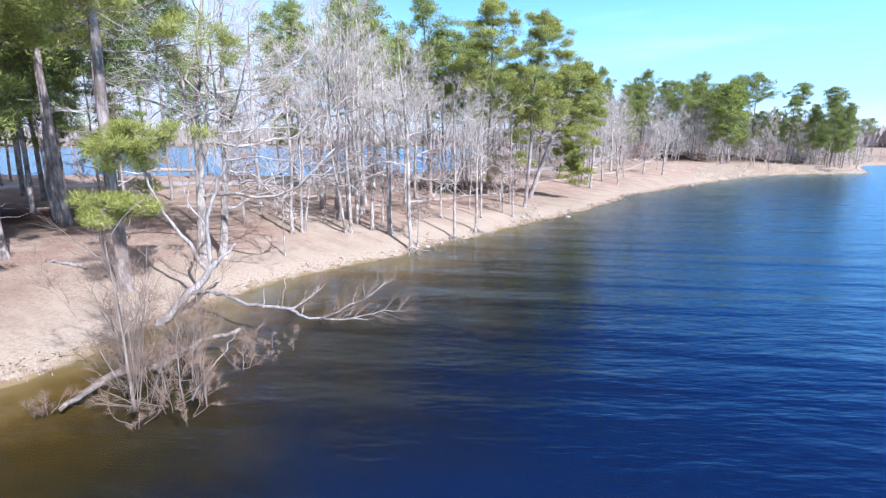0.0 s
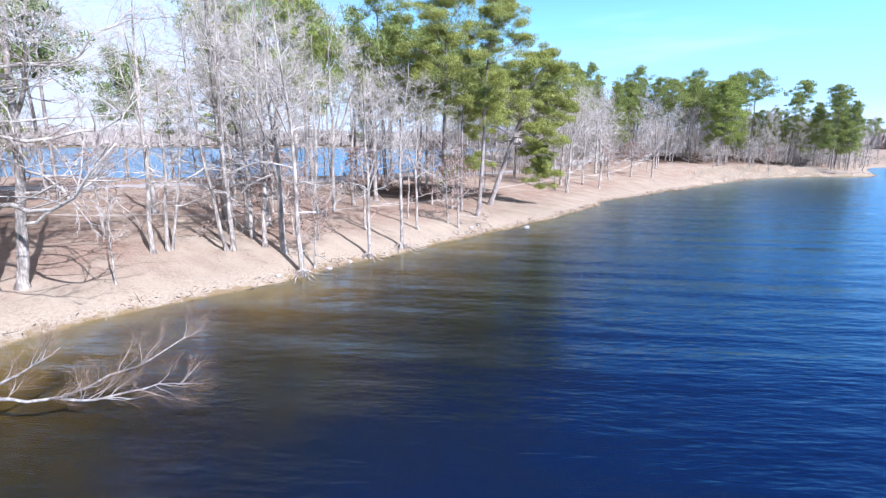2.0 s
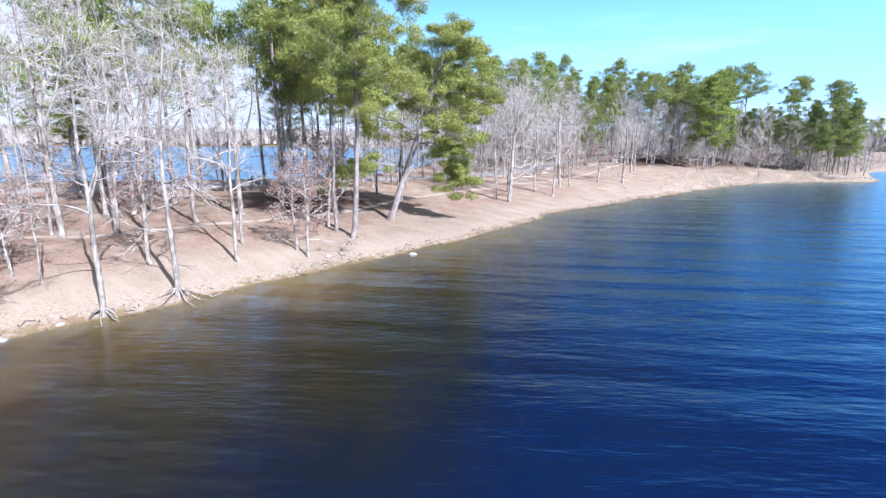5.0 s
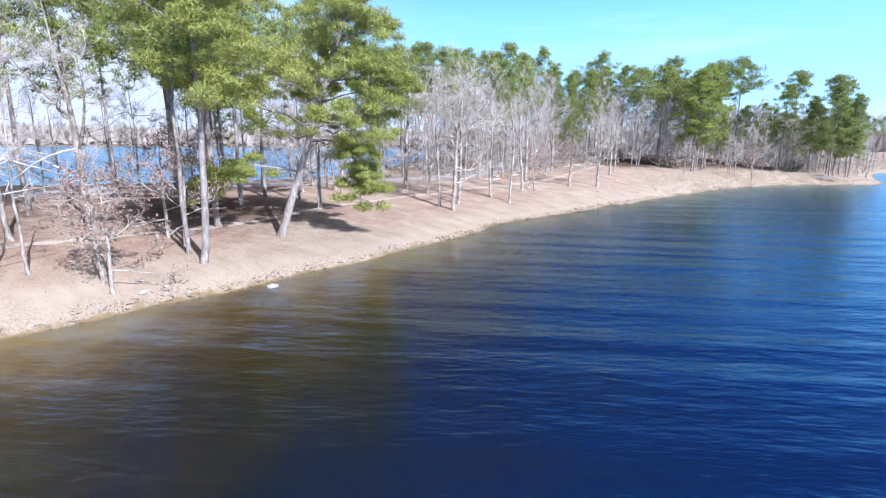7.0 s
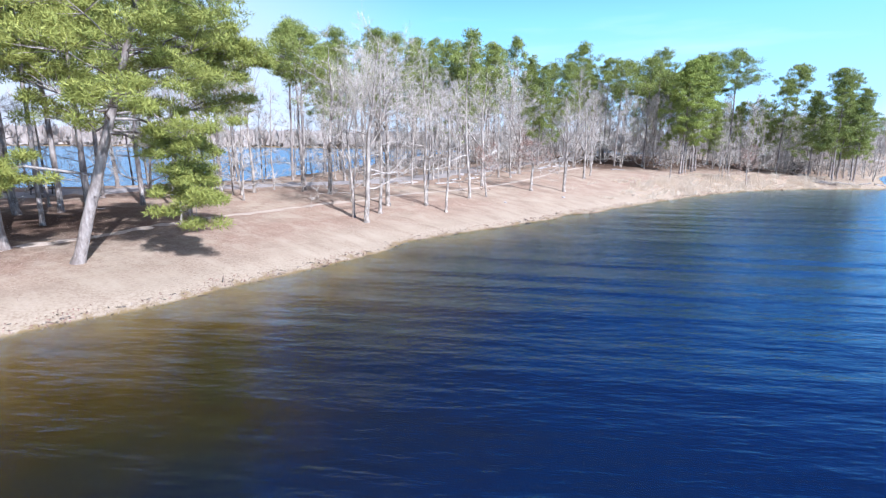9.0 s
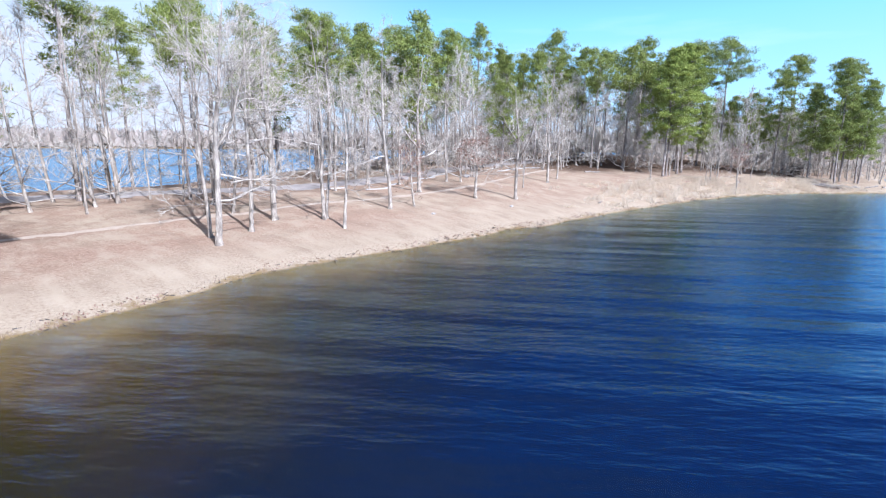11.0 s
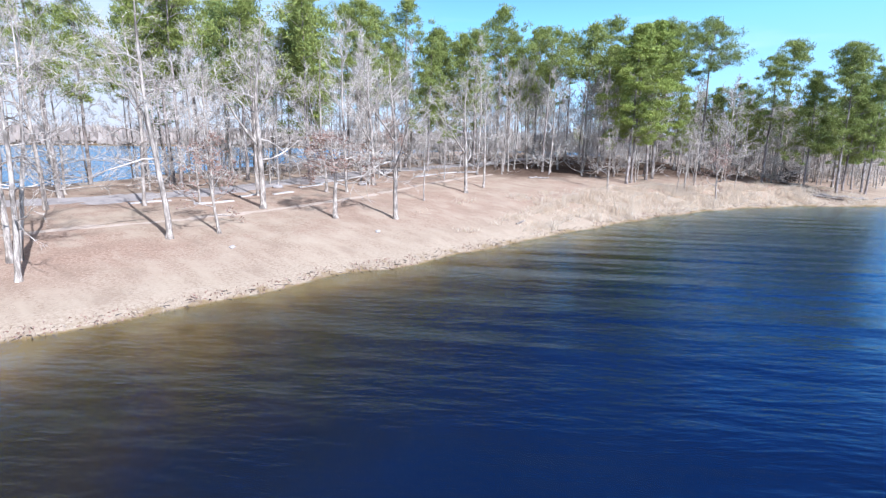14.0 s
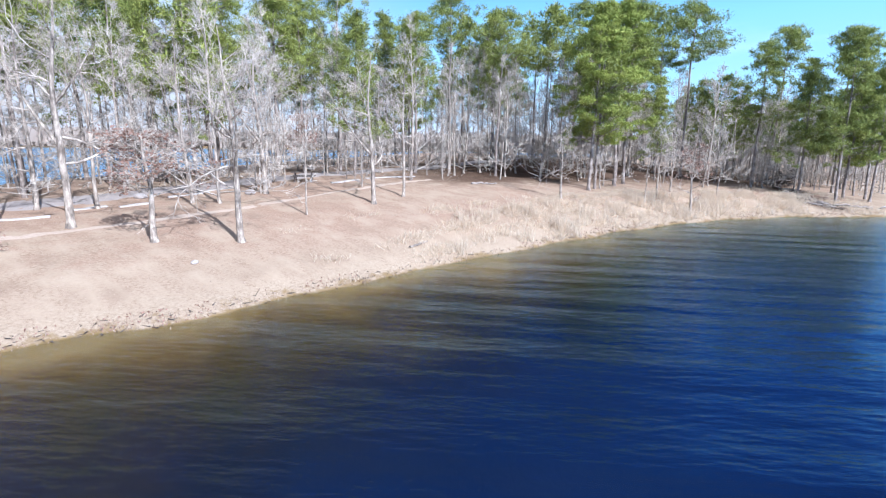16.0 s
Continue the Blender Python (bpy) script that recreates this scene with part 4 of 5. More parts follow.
shore_oak = bare_kind(74, 14, 0.25, "large bare pale oak with crooked spreading limbs on the bank", low=0.34, spread=0.56, limbs=36, subs=8, fine=6, leaders=3, crook=0.30, **FLAT, lean=(0.085, 0.0), group="")
shore_oak.set(-11.0, 20.0, 1.0, 0, sway=0.0)
slim_oak = bare_kind(75, 13, 0.20, "bare pale oak close beside a larger one on the bank", low=0.30, spread=0.42, limbs=30, subs=7, fine=5, leaders=2, crook=0.30, **FLAT, lean=(0.075, 0.02), group="")
slim_oak.set(-10.35, 20.6, 1.0, 0, sway=0.0)
edge_pine = pine_kind(73, 19, 0.25, "pine at the start of the shore with yellow-green lower boughs", NEEDLE_YELLOW, group="", low=0.47, width=0.20, lobes=21, clumps=11, blades=420, puff=0.56, size=0.24, thick=0.022, flat=0.40, lobe=0.40, puff_flat=0.68, stubs=4, lean=(0.03, 0.0),
                      spread=(0.75, 0.6, 0.28), wander=0.002, tufts=26, boughs=(((0.2, -0.1, 5.0), (1.5, -0.9, 5.6), (2.8, -1.6, 5.8)), ((0.1, 0.0, 3.3), (0.9, -0.8, 3.6), (0.7, -1.6, 3.4))))
edge_pine.set(-12.0, 15.8, 1.0, 0, sway=0.0)

# ---- woodland ----
def scatter(count, xa, xb, ya, yb, gap, front, back, seed):
    rng = np.random.default_rng(seed)
    placed, tries = [], 0
    while len(placed) < count and tries < 6000:
        tries += 1
        x, y = rng.uniform(xa, xb), rng.uniform(ya, yb)
        _, df, db = land(x, y)
        if df < front or db < back or any((x - a) ** 2 + (y - b) ** 2 < gap * gap for a, b in placed):
            continue
        placed.append((x, y))
    return placed, rng


for count, xa, xb, ya, yb, gap, fr, bk, pine_share, seed in [
    (62, 44, 100, 100, 165, 3.4, 9, 3, 0.26, 1),
    (44, 16, 48, 92, 150, 3.2, 16, 3, 0.25, 2),
    (34, 6, 36, 82, 112, 3.0, 18, 1.5, 0.12, 3),
    (22, -34, 6, 54, 80, 4.0, 18, 1.0, 0.3, 4),
    (16, -70, -22, 36, 66, 4.0, 20, 1.5, 0.7, 5),
    (44, 92, 200, 112, 165, 3.6, 2, 3, 0.75, 6),
    (28, 50, 96, 108, 150, 2.8, 8, 3, 0.5, 12),
    (36, 62, 100, 104, 140, 2.6, 3.5, 3, 0.18, 8),
    (16, 2, 32, 64, 90, 2.8, 11, 2.0, 0.0, 9),
    (10, 20, 120, 150, 220, 6.0, 8, 3, 0.6, 7),
    (16, 44, 62, 101, 116, 2.4, 9, 3, 0.0, 15),
    (44, 66, 112, 116, 160, 2.6, 5, 3, 0.12, 16),
    (30, 93, 122, 106, 140, 2.2, 1.2, 3, 0.25, 18),
    (30, 30, 70, 112, 150, 2.8, 10, 3, 0.15, 17),
]:
    spots, rng = scatter(count, xa, xb, ya, yb, gap, fr, bk, seed)
    for x, y in spots:
        if rng.uniform() < pine_share:
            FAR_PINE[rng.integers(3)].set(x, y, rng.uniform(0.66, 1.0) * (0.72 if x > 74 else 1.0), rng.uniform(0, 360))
        else:
            FAR_BARE[rng.integers(3)].set(x, y, rng.uniform(0.78, 1.15) * (0.92 if x > 74 else 1.0), rng.uniform(0, 360))

under = Build()
shoots = [grow_bare(46, 6, 0.05, low=0.12, spread=0.34, limbs=10, subs=3, fine=2, twig=0.014, coarse=True), grow_bare(47, 6, 0.045, low=0.08, spread=0.42, limbs=11, subs=3, fine=2, twig=0.014, coarse=True)]
for count, xa, xb, ya, yb, gap, fr, bk, seed in [
    (30, 44, 100, 101, 135, 2.4, 7, 2, 21),
    (16, 78, 140, 101, 160, 2.2, 2.5, 2, 22),
    (40, 4, 46, 84, 116, 2.6, 15, 1.5, 23),
    (60, 94, 200, 116, 180, 2.6, 1.2, 2, 24),
]:
    spots, rng = scatter(count, xa, xb, ya, yb, gap, fr, bk, seed)
    for x, y in spots:
        size, a = rng.uniform(0.6, 1.25) * (1.7 if seed == 24 else 1.0), rng.uniform(0, 6.28)
        c, d = math.cos(a) * size, math.sin(a) * size
        for piece in shoots[rng.integers(2)][:3]:
            v, f = piece.flat()
            under.add(v @ np.array([[c, d, 0], [-d, c, 0], [0, 0, size]]) + np.array([x, y, level(x, y) - 0.05]), f)
tagged(new("understorey", under.mesh("understorey", TWIG_UNDER, False)), "thin bare brown saplings and brush under the pines", "undergrowth", kind="stuff")

# ---- far shore ----
rng = np.random.default_rng(77)
fw = Build()
ang = rng.uniform(0, 2 * math.pi, 5200)
rad = 640 + 45 * np.sin(3 * ang + 1) + rng.uniform(10, 110, len(ang))
px, py = 20 + rad * np.cos(ang), 60 + rad * np.sin(ang)
pz = land(px, py)[0]
for k in range(5):
    base = np.stack([px + rng.normal(size=len(px)) * 2, py + rng.normal(size=len(px)) * 2, pz + rng.uniform(0, 5, len(px))], 1)
    way = np.stack([rng.normal(size=len(px)) * 2.0, rng.normal(size=len(px)) * 2.0, rng.uniform(11, 20, len(px))], 1)
    fw.blades(base, way, rng.uniform(8, 15, len(px)), rng)
tagged(new("far_woods", fw.mesh("far_woods", FAR_WOOD, False)), "hazy grey-brown bare woods along the far lake shore", "woods", kind="stuff")

# ---- fallen tree and brush at the near end ----
def crooked(built, pts, r0, r1, sides=7, rng=None, steps=3):
    """A tube through points, with knots of wobble between them."""
    pts = np.array(pts, float)
    u = np.linspace(0, len(pts) - 1, (len(pts) - 1) * steps + 1)
    q = np.stack([np.interp(u, np.arange(len(pts)), pts[:, k]) for k in range(3)], 1)
    if rng is not None:
        q[1:-1] += rng.normal(size=q[1:-1].shape) * 0.05 * (r0 / 0.1) ** 0.5
    built.tube(q, np.linspace(r0, r1, len(q)), sides)
    return q


def spray(limb, twigs, rng, path, count, length, r, rise=0.5):
    """Side branches with fine twigs along a path."""
    a, b, rr = [], [], []
    for _ in range(count):
        p, d = along(path, rng.uniform(0.1, 1.0))
        sp = bend(rng, p, unit(turned(rng, d, rng.uniform(0.4, 1.1)) + np.array([0, 0, 0.35])), length * rng.uniform(0.4, 1.2), 4, rise, 0.16)
        limb.tube(sp, np.linspace(r, r * 0.3, 5), 4)
        for _ in range(9):
            p3, d3 = along(sp, rng.uniform(0.1, 1.0))
            d3 = turned(rng, d3, rng.uniform(0.2, 0.7))
            e = p3 + d3 * (length * rng.uniform(0.3, 0.75) + 0.08)
            a.append(p3), b.append(e), rr.append(0.0034)
            for _ in range(5):
                p4 = p3 + (e - p3) * rng.uniform(0.2, 0.9)
                a.append(p4), b.append(p4 + turned(rng, d3, rng.uniform(0.3, 1.0)) * (length * rng.uniform(0.2, 0.5) + 0.05)), rr.append(0.0024)
    twigs.spikes(a, b, rr)


rng = np.random.default_rng(91)
root = tagged(new("fallen_tree"), "bleached fallen tree lying from the bank into the water", "fallen tree")
root.location = (-9.5, 14.0, level(-9.5, 14.0))
O = np.array(root.location)
trunk, limb, twigs = Build(), Build(), Build()
main = crooked(trunk, np.array([(-8.7, 14.4, 0.98), (-8.08, 14.13, 1.13), (-7.4, 13.95, 1.0), (-6.7, 13.6, 0.88), (-5.75, 13.15, 0.84), (-4.7, 13.0, 0.85)]) - O, 0.075, 0.05, 8, rng)
crooked(trunk, np.array([(-9.75, 13.85, -0.15), (-9.2, 14.15, 0.45), (-8.7, 14.4, 1.0), (-8.15, 14.75, 1.75), (-7.95, 14.9, 1.95)]) - O, 0.17, 0.105, 9, rng)
crooked(trunk, np.array([(-8.05, 14.85, 1.85), (-7.75, 15.1, 2.2), (-7.4, 15.35, 2.56)]) - O, 0.075, 0.05, 7, rng)
rise_a = crooked(trunk, np.array([(-8.1, 14.8, 1.8), (-8.25, 14.9, 3.1), (-7.8, 15.0, 4.6), (-7.35, 15.0, 5.6), (-6.5, 15.2, 6.5), (-5.4, 15.5, 7.3)]) - O, 0.085, 0.02, 7, rng)
rise_b = crooked(trunk, np.array([(-8.2, 14.7, 1.7), (-8.9, 14.9, 2.6), (-9.8, 15.1, 3.7), (-10.5, 15.4, 5.2), (-10.9, 15.8, 6.6)]) - O, 0.085, 0.02, 7, rng)
rise_c = crooked(limb, np.array([(-8.2, 14.9, 3.2), (-8.7, 14.7, 4.3), (-8.8, 14.5, 5.6)]) - O, 0.04, 0.012, 6, rng)
side_a = crooked(limb, np.array([(-7.35, 15.0, 5.6), (-6.0, 14.9, 5.7), (-4.7, 15.0, 5.5), (-3.4, 15.2, 5.35)]) - O, 0.035, 0.010, 5, rng)
for bough, count, long in ((rise_a, 9, 1.3), (rise_b, 9, 1.3), (rise_c, 6, 1.0), (side_a, 9, 0.9)):
    spray(limb, twigs, rng, bough[len(bough) // 3:], count, long, 0.013, 0.2)
b1 = crooked(limb, np.array([(-4.7, 13.0, 0.85), (-4.4, 13.55, 1.0), (-3.9, 14.15, 1.35)]) - O, 0.04, 0.012, 6, rng)
b2 = crooked(limb, np.array([(-4.75, 13.0, 0.82), (-4.5, 13.3, 0.45), (-3.9, 13.95, 0.15), (-2.75, 14.9, 0.50), (-2.0, 16.0, 0.86)]) - O, 0.05, 0.012, 6, rng)
b3 = crooked(limb, np.array([(-3.9, 13.95, 0.15), (-3.1, 14.0, 0.12), (-2.2, 14.3, 0.22), (-1.2, 14.45, 0.32)]) - O, 0.035, 0.010, 6, rng)
crooked(limb, np.array([(-3.2, 14.0, 0.12), (-2.45, 14.2, 0.02)]) - O, 0.025, 0.010, 5, rng)
crooked(limb, np.array([(-5.75, 13.15, 0.84), (-5.7, 13.3, 1.5)]) - O, 0.025, 0.01, 5, rng)
crooked(limb, np.array([(-5.1, 13.05, 0.84), (-4.95, 13.0, 1.4), (-4.8, 12.95, 2.05)]) - O, 0.025, 0.008, 5, rng)
spray(limb, twigs, rng, b1, 6, 0.9, 0.012)
spray(limb, twigs, rng, b2, 16, 1.0, 0.014)
spray(limb, twigs, rng, b3, 14, 0.9, 0.012)
spray(limb, twigs, rng, main, 5, 0.6, 0.010)
part("trunk", trunk, WOOD_DEAD, root)
limbs = tagged(part("limb_frame", limb, WOOD_DEAD, root), kind="stuff")
tagged(part("twig_crown", twigs, TWIG_WARM, limbs, smooth=False), kind="stuff")

for name, label, pts, r0, r1 in [
    ("driftwood_log", "weathered grey log half out of the water", [(-9.0, 8.35, -0.08), (-8.7, 9.0, 0.12), (-8.2, 9.9, 0.36)], 0.055, 0.12),
    ("driftwood_log", "pale dead log lying low through the brush", [(-8.0, 10.5, 0.0), (-7.4, 11.2, 0.22), (-6.8, 11.8, 0.36), (-6.2, 12.3, 0.42)], 0.085, 0.06),
    ("leaning_snag", "bare dead stem slanting up from the shallows", [(-6.0, 8.75, -0.05), (-5.75, 9.1, 0.45), (-5.45, 9.6, 0.95), (-5.2, 10.0, 1.3)], 0.03, 0.010),
]:
    b = Build()
    crooked(b, pts, r0, r1, 9, rng, 4)
    tagged(new(name, b.mesh(name, BRUSH_BARK)), label, "dead wood")


def shrub(x, y, h, spread, stems, seed, label):
    rng = np.random.default_rng(seed)
    ob = tagged(new("bare_shrub"), label, "shrub", "bare shrubs in the shallows")
    ob.location = (x, y, max(min(level(x, y), -0.05), -0.18))
    limb, twigs = Build(), Build()
    for i in range(max(3, round(stems * 0.62))):
        a, out = rng.uniform(0, 6.28), rng.uniform(0.05, 0.75) * spread
        d = unit(np.array([math.cos(a) * out, math.sin(a) * out, 1.0]))
        start = np.array([math.cos(a), math.sin(a), 0]) * rng.uniform(0, 0.3)
        L = h * rng.uniform(0.55, 1.05) if i else h
        p = bend(rng, start, d if i else np.array([0.03, 0, 1.0]), L, 7, 0.15, 0.06)
        r = (0.013 * rng.uniform(0.6, 1.2) if i else 0.048 if h > 4.1 or seed == 1 else 0.026) * min(1.0, 0.25 + h / 3)
        limb.tube(p, np.linspace(r, r * 0.25, 8), 5)
        spray(limb, twigs, rng, p, 2 if h < 0.6 else 5 if i else 8, 0.26 * L, r * 0.4, 0.3)
    for _ in range(6 if h > 1.5 else 2):
        a = rng.uniform(0, 6.28)
        p = bend(rng, np.array([0.1 * math.cos(a), 0.1 * math.sin(a), 0.1]), unit(np.array([math.cos(a), math.sin(a), rng.uniform(0.15, 0.6)])), (0.45 + 0.25 * h) * rng.uniform(0.6, 1.1), 5, 0.25, 0.14)
        limb.tube(p, np.linspace(0.012, 0.004, 6), 4)
        spray(limb, twigs, rng, p, 1 if h < 0.6 else 2, 0.3, 0.004, 0.3)
    tagged(part("shrub_frame", limb, BRUSH_BARK, ob), kind="stuff")
    tagged(part("twig_crown", twigs, TWIG_WARM, ob, smooth=False), kind="stuff")
    return ob


for x, y, h, sp, n, seed, label in [
    (-7.25, 8.5, 4.3, 0.50, 10, 1, "tall bare pale-stemmed shrub standing in shallow water"),
    (-7.9, 9.4, 3.6, 0.6, 10, 2, "twiggy bare shrub beside a grey log"),
    (-6.4, 8.6, 2.0, 0.8, 9, 3, "bare twiggy shrub standing in shallow water"),
    (-5.9, 8.8, 1.5, 1.0, 7, 4, "low bare shrub with pale stems in the shallows"),
    (-6.5, 10.0, 2.4, 0.8, 10, 6, "bare twiggy shrub beside a low log"),
    (-8.6, 10.8, 3.6, 0.6, 10, 7, "bare shrub on the wet bank"),
    (-7.4, 11.8, 3.0, 0.7, 9, 11, "fine-stemmed bare shrub at the bank foot"),
    (-5.5, 10.6, 1.1, 1.1, 7, 12, "low twiggy shrub in brown shallow water"),
    (-9.2, 8.2, 0.6, 1.0, 4, 8, "small bare sprig at the end of a log"),
    (-5.3, 12.3, 0.45, 1.8, 5, 9, "drowned twigs below the fallen tree"),
    (-4.7, 12.1, 0.4, 1.8, 5, 10, "drowned twigs poking out of the water"),
    (-4.9, 11.3, 0.35, 1.8, 4, 14, "few drowned twigs in brown water"),
    (-5.7, 8.0, 0.35, 1.6, 4, 21, "few drowned twigs in brown water"),
    (-6.7, 7.7, 0.3, 1.6, 4, 22, "few drowned twigs in brown water"),
]:
    shrub(x, y, h, sp, n, seed, label)


rng = np.random.default_rng(314)
for k in range(16):
    x, y, a = foot_of_wood((k + rng.uniform(0, 1)) / 16)
    x, y, a = x + rng.normal() * 0.7, y + rng.normal() * 0.5, a + rng.normal() * 0.3
    L, r = rng.uniform(1.8, 4.5), rng.uniform(0.08, 0.16)
    b = Build()
    ends = [(x + u * L * math.cos(a), y + u * L * math.sin(a)) for u in (-0.5, 0.0, 0.5)]
    crooked(b, [(p, q, level(p, q) + r * 0.7) for p, q in ends], r, r * 0.6, 7, rng, 3)
    tagged(new("fallen_log", b.mesh("fallen_log", WOOD_DEAD if k % 3 else BRUSH_BARK)), "grey-brown fallen log on dark needle litter", "dead wood", "logs at the foot of the wood")

# ---- dry grass ----
def on_land(rng, count, xa, xb, ya, yb, near, far):
    got = []
    while sum(len(g) for g in got) < count:
        x, y = rng.uniform(xa, xb, 20000), rng.uniform(ya, yb, 20000)
        z, df, db = land(x, y)
        ok = (df > near) & (df < far) & (db > 1)
        got.append(np.stack([x, y, z], 1)[ok])
    return np.concatenate(got)[:count]


def meadow(name, label, tufts, per, low, high, width, spread, material, rng, splay=0.32):
    n = len(tufts)
    base = np.repeat(tufts, per, axis=0) + np.concatenate([rng.normal(size=(n * per, 2)) * spread, np.full((n * per, 1), -0.02)], 1)
    way = rng.normal(size=(n * per, 3)) * np.array([splay, splay, 0])
    tall = np.repeat(rng.uniform(low, high, n), per) * rng.uniform(0.6, 1.1, n * per)
    way = (way + np.array([0, 0, 1.0])) * tall[:, None]
    b = Build()
    b.blades(base, way, width * rng.uniform(0.6, 1.4, n * per), rng)
    return tagged(new(name, b.mesh(name, material, False)), label, "grass", kind="stuff")


rng = np.random.default_rng(8)
tall = on_land(rng, 5200, 37, 84, 70, 106, 0.3, 7.5)
patch = np.sin(tall[:, 0] * 0.9 + 0.5 * np.sin(tall[:, 1])) * np.sin(tall[:, 1] * 0.8 + 1) + 0.5 * np.sin(tall[:, 0] * 2.3 - tall[:, 1] * 1.7)
keep = patch + rng.uniform(-0.4, 0.4, len(tall)) + np.interp(tall[:, 0], [37, 45, 52], [-1.6, -0.5, 0.2]) > 0.0
meadow("matted_grass", "pale matted dry grass covering the bank", tall[keep], 14, 0.14, 0.50, 0.024, 0.26, STRAW_PALE, rng, 0.6)
plume = on_land(rng, 480, 46, 80, 72, 103, 0.3, 5.5)
plume = plume[np.sin(plume[:, 0] * 1.1) * np.sin(plume[:, 1] * 0.9 + 0.4) + rng.uniform(-0.25, 0.25, len(plume)) > 0.1]
meadow("tall_grass", "tall pale dry grass plumes standing in tussocks on the bank", plume, 34, 0.55, 1.30, 0.024, 0.16, STRAW_PALE, rng, 0.24)
edge = np.concatenate([on_land(rng, 1500, -14, 60, 4, 92, 0.0, 0.6), on_land(rng, 600, 55, 92, 86, 104, 0.05, 2.2)])
meadow("bank_grass", "short matted dry grass and debris along the waterline", edge, 6, 0.05, 0.15, 0.022, 0.2, STRAW, rng)
turf = on_land(rng, 6000, -22, 62, 8, 96, 1.2, 16)
meadow("turf", "short dead turf scattered over the shore", turf, 5, 0.03, 0.08, 0.018, 0.22, STRAW, rng)


# ---- roots washed out at the water's edge ----
def bare_roots(tree, seed, reach=1.1):
    rng = np.random.default_rng(seed)
    b = Build()
    s = tree.scale[0]
    for i in range(9):
        a = i * 0.7 + rng.uniform(-0.3, 0.3)
        d = np.array([math.cos(a), math.sin(a), 0.0])
        L = reach * rng.uniform(0.6, 1.2)
        pts = [d * 0.08 + np.array([0, 0, 0.34]), d * 0.3 + np.array([0, 0, 0.22])]
        for q in (0.6, 0.8, 1.0):
            pts.append(d * L * q + rng.normal(size=3) * 0.05 + np.array([0, 0, 0.08 - 0.12 * q]))
        b.tube(np.array(pts) / s, np.linspace(0.04, 0.010, 5) / s, 5)
    tagged(part("root_spread", b, BARK_GREY, tree, "washed-out grey roots"), kind="stuff")


for ob in list(scene.objects):
    if ob.parent is None and ob.name.startswith("bare_tree"):
        for rx, ry, k in ((-1.5, 25.3, 1), (1.05, 28.75, 2), (2.6, 30.75, 3), (4.25, 34.4, 4)):
            if abs(ob.location.x - rx) < 0.05 and abs(ob.location.y - ry) < 0.05:
                bare_roots(ob, k, 1.3 if k == 3 else 1.0)


# ---- campground things ----
def picnic_table(x, y, turn):
    ob = tagged(new("picnic_table"), "dark weathered timber picnic table under the trees", "table", "picnic tables")
    ob.matrix_basis = pose(x, y, level(x, y), 0, 0, turn)
    for k in (-1, 0, 1):
        b = Build()
        b.box((0, 0.25 * k, 0.75), (1.85, 0.23, 0.045))
        part("tabletop_board", b, TABLE_WOOD, ob, smooth=False)
    for k in (-1, 1):
        b = Build()
        b.box((0, 0.68 * k, 0.45), (1.85, 0.27, 0.045))
        part("bench", b, TABLE_WOOD, ob, smooth=False)
        b = Build()
        for e in (-1, 1):
            b.tube([(0.65 * k, 0.25 * e, 0.73), (0.65 * k, 0.62 * e, 0.0)], [0.045, 0.045], 4)
        b.box((0.65 * k, 0, 0.41), (0.05, 1.5, 0.09))
        part("trestle", b, TABLE_WOOD, ob, smooth=False)


for x, y, turn in ((-6.6, 63.8, 25), (27.8, 104.2, 50), (33.6, 94.6, 10)):
    picnic_table(x, y, turn)


def rock(x, y, r, label, seed, name="rock"):
    bm = bmesh.new()
    bmesh.ops.create_icosphere(bm, subdivisions=2, radius=r)
    rng = np.random.default_rng(seed)
    for v in bm.verts:
        k = 1 + 0.25 * noise.noise(v.co * (1.6 / r) + Vector((seed, 0, 0))) + rng.uniform(-0.05, 0.05)
        v.co = Vector((v.co.x * k * 1.25, v.co.y * k, v.co.z * k * 0.62))
    me = bpy.data.meshes.new(name)
    bm.to_mesh(me)
    bm.free()
    me.materials.append(STONE)
    ob = tagged(new(name, me), label, "rock", "pale rocks on the shore")
    ob.matrix_basis = pose(x, y, max(level(x, y), -0.05) + 0.25 * r, 0, 0, seed * 40)


for x, y, r, seed in ((11.1, 38.9, 0.19, 1), (6.9, 37.0, 0.16, 2), (7.4, 37.6, 0.09, 3), (6.3, 37.9, 0.08, 4), (-0.6, 26.6, 0.14, 5), (0.2, 27.9, 0.12, 6), (35.3, 73.9, 0.15, 7), (32.1, 87.5, 0.34, 8), (25.7, 85.8, 0.33, 9), (29.2, 69.3, 0.14, 11), (-2.4, 24.6, 0.12, 10)):
    rock(x, y, r, "pale weathered rock lying on the shore", seed)

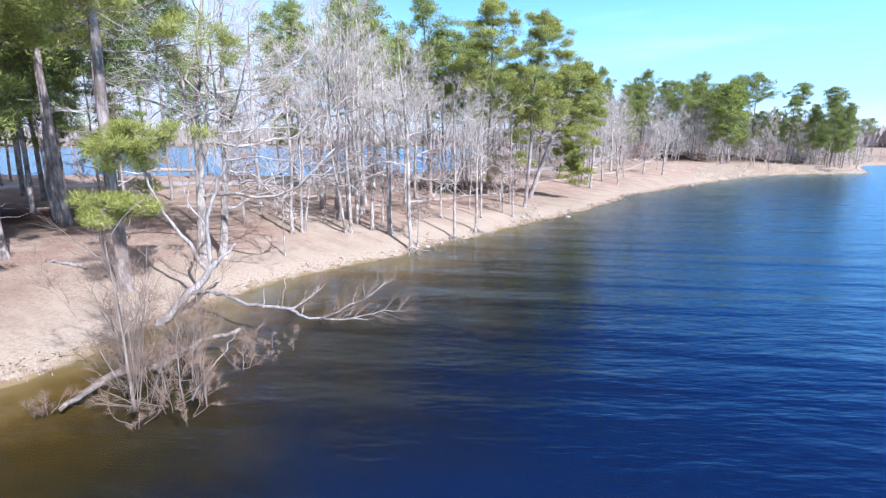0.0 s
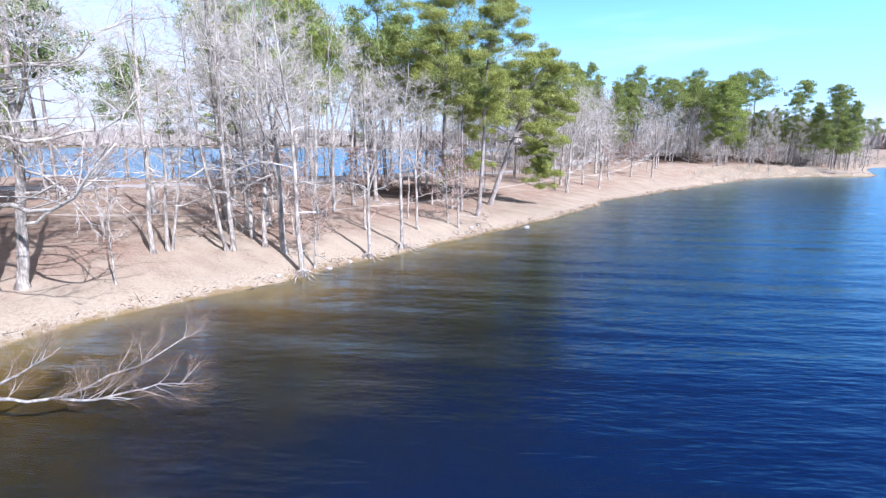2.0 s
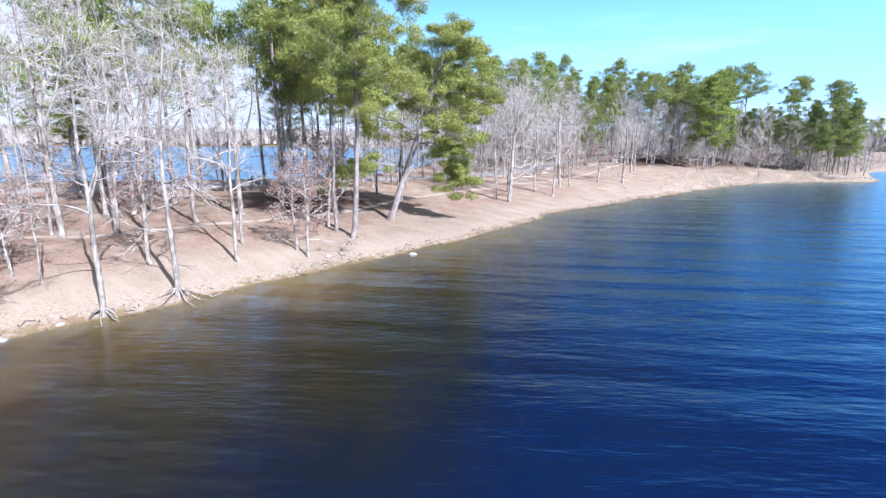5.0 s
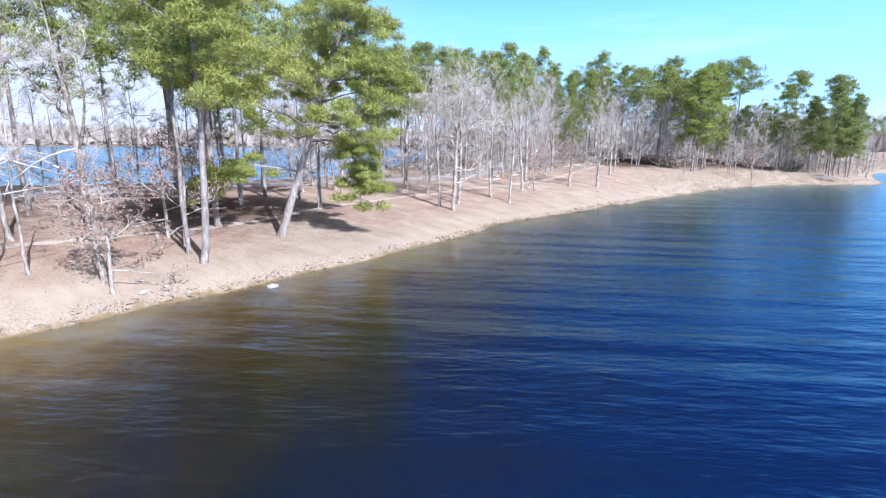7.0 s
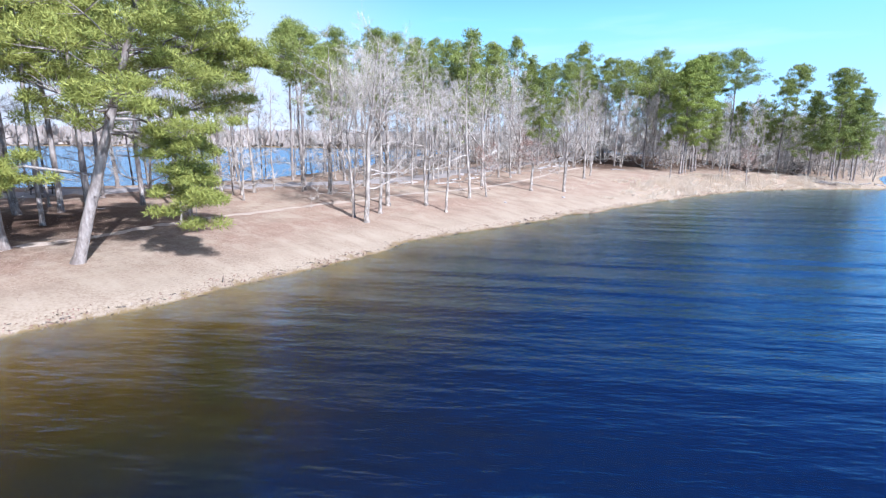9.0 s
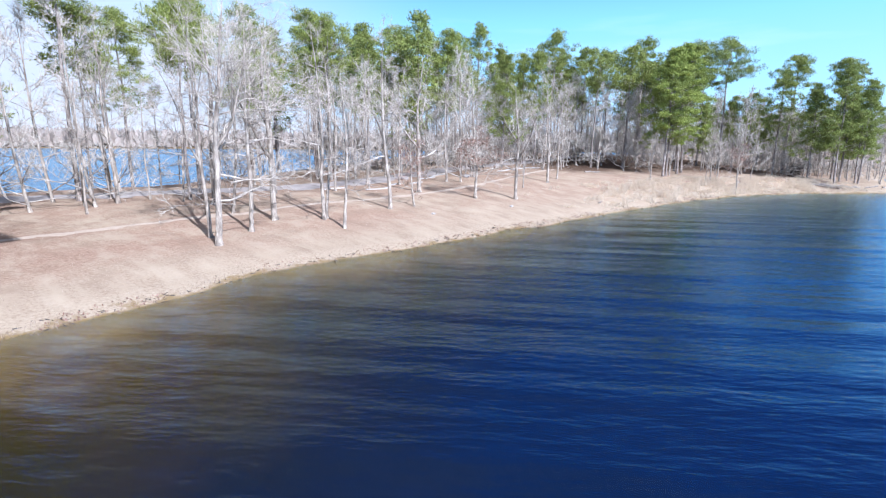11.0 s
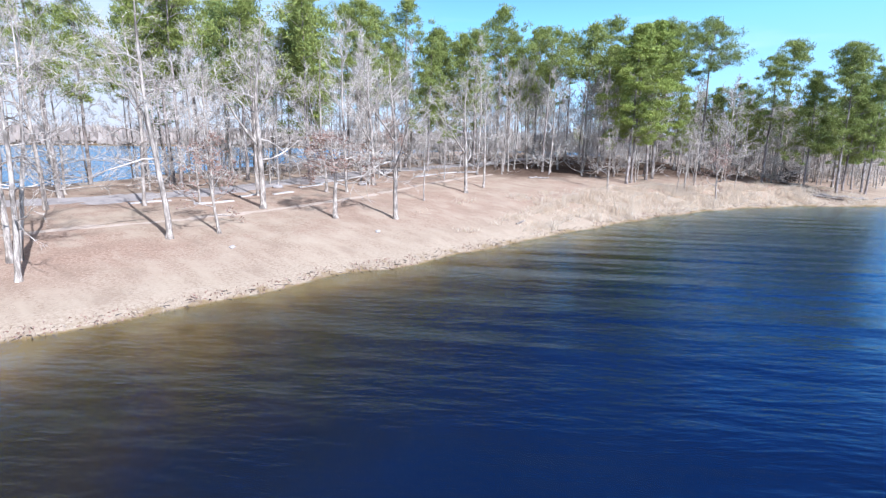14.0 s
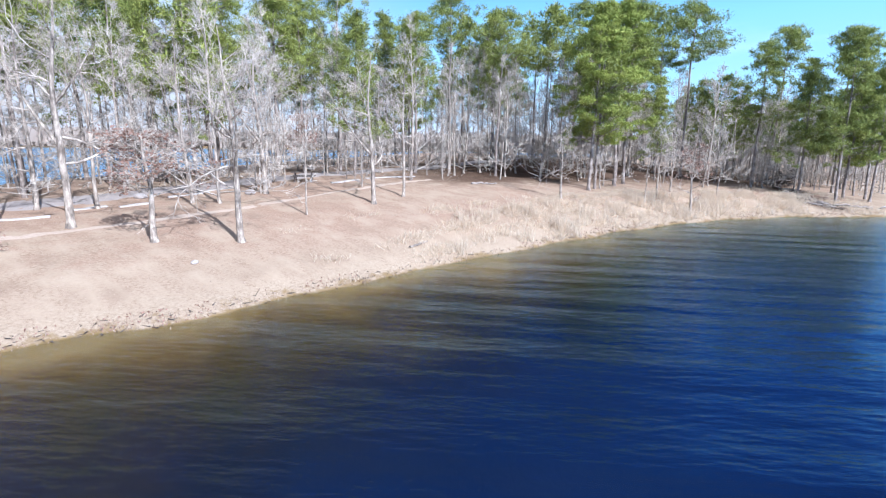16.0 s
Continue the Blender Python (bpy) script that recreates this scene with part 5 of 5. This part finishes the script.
for x, y, length, turn in ((40.2, 98.7, 5.5, 45), (29.0, 89.6, 3.0, 55), (23.9, 78.9, 2.4, 35), (25.0, 82.2, 1.8, 57), (28.0, 87.0, 2.2, 48), (27.0, 83.2, 1.6, 48), (20.0, 78.4, 2.4, 40), (37.0, 94.6, 2.6, 45)):
    b = Build()
    c, sn = math.cos(radians(turn)), math.sin(radians(turn))
    top, bot = [], []
    n = 6
    for w in (-0.16, 0.16):
        for i in range(n + 1):
            o = (i / n - 0.5) * length
            px, py = x + c * o - sn * w, y + sn * o + c * w
            z = level(px, py)
            top.append((px, py, z + 0.07)), bot.append((px, py, z - 0.1))
    m = n + 1
    faces = [(i, i + 1, m + i + 1, m + i) for i in range(n)]
    k = 2 * m
    faces += [(i, k + i, k + i + 1, i + 1) for i in range(n)] + [(m + i, m + i + 1, k + m + i + 1, k + m + i) for i in range(n)]
    faces += [(0, m, k + m, k), (n, k + n, k + m + n, m + n)]
    b.add(top + bot, faces)
    tagged(new("concrete_kerb", b.mesh("concrete_kerb", CONCRETE, False)), "pale concrete edging strip beside the campground road", "kerb", "concrete edging strips")

# heap of roots and brush on the far bank
rng = np.random.default_rng(33)
heap = tagged(new("brush_heap"), "dark rounded heap of uprooted stump and brush", "brush heap")
heap.location = (86.0, 115.5, level(86.0, 115.5))
b, tw = Build(), Build()
a = []
e = []
for _ in range(60):
    p = rng.normal(size=3) * np.array([0.7, 0.5, 0.45]) + np.array([0, 0, 0.7])
    path = bend(rng, p, unit(rng.normal(size=3)), rng.uniform(0.6, 1.4), 3, 0.0, 0.3)
    b.tube(path, np.linspace(0.10, 0.03, 4), 5)
    for _ in range(8):
        a.append(p + rng.normal(size=3) * 0.5), e.append(a[-1] + rng.normal(size=3) * 0.5)
tw.spikes(a, e, [0.02] * len(a))
tagged(part("root_mass", b, TABLE_WOOD, heap), kind="stuff")
tagged(part("twig_tangle", tw, TABLE_WOOD, heap, smooth=False), kind="stuff")

for x, y, length, r, turn in ((82.0, 99.6, 3.2, 0.12, 170), (85.6, 99.9, 2.6, 0.10, 200), (79.0, 100.0, 3.0, 0.09, 150), (88.0, 100.2, 2.2, 0.11, 20), (48.5, 98.0, 2.6, 0.10, 30), (-15.5, 17.5, 2.4, 0.09, 160), (44.0, 79.2, 1.6, 0.06, 60)):
    c, sn = math.cos(radians(turn)), math.sin(radians(turn))
    b = Build()
    pts = [(x + c * o, y + sn * o, level(x + c * o, y + sn * o) + 0.7 * r) for o in np.linspace(-length / 2, length / 2, 6)]
    crooked(b, pts, r, r * 0.6, 7, rng, 2)
    tagged(new("driftwood_log", b.mesh("driftwood_log", WOOD_DEAD)), "weathered grey log lying on the dry bank", "dead wood")

# drift line of dark sticks and leaf scraps
rng = np.random.default_rng(61)
spots = on_land(rng, 900, -13, 92, 4, 104, -0.15, 0.55)
b = Build()
way = rng.normal(size=spots.shape) * np.array([1, 1, 0.12])
way /= np.linalg.norm(way, axis=1)[:, None]
spots[:, 2] = np.maximum(spots[:, 2], -0.01) + 0.02
b.spikes(spots, spots + way * rng.uniform(0.08, 0.45, (len(spots), 1)), rng.uniform(0.008, 0.03, len(spots)))
tagged(new("shore_debris", b.mesh("shore_debris", TABLE_WOOD, False)), "dark sticks and leaf scraps along the waterline", "debris", kind="stuff")

# washed-up brown leaves in broken drifts
rng = np.random.default_rng(62)
spots = on_land(rng, 5200, -12, 80, 6, 99, -0.05, 0.75)
drift = np.sin(spots[:, 0] * 0.8 + 1.3) * np.sin(spots[:, 1] * 0.6) + 0.4 * np.sin(spots[:, 0] * 2.9 + spots[:, 1])
spots = spots[drift + rng.uniform(-0.4, 0.4, len(spots)) > 0.05]
spots[:, 2] = np.maximum(spots[:, 2], 0.0) + 0.03
b = Build()
b.leaves(spots, 0.055, rng)
tagged(new("leaf_drift", b.mesh("leaf_drift", DEAD_LEAF, False)), "brown dead leaves washed up along the waterline", "leaves", kind="stuff")
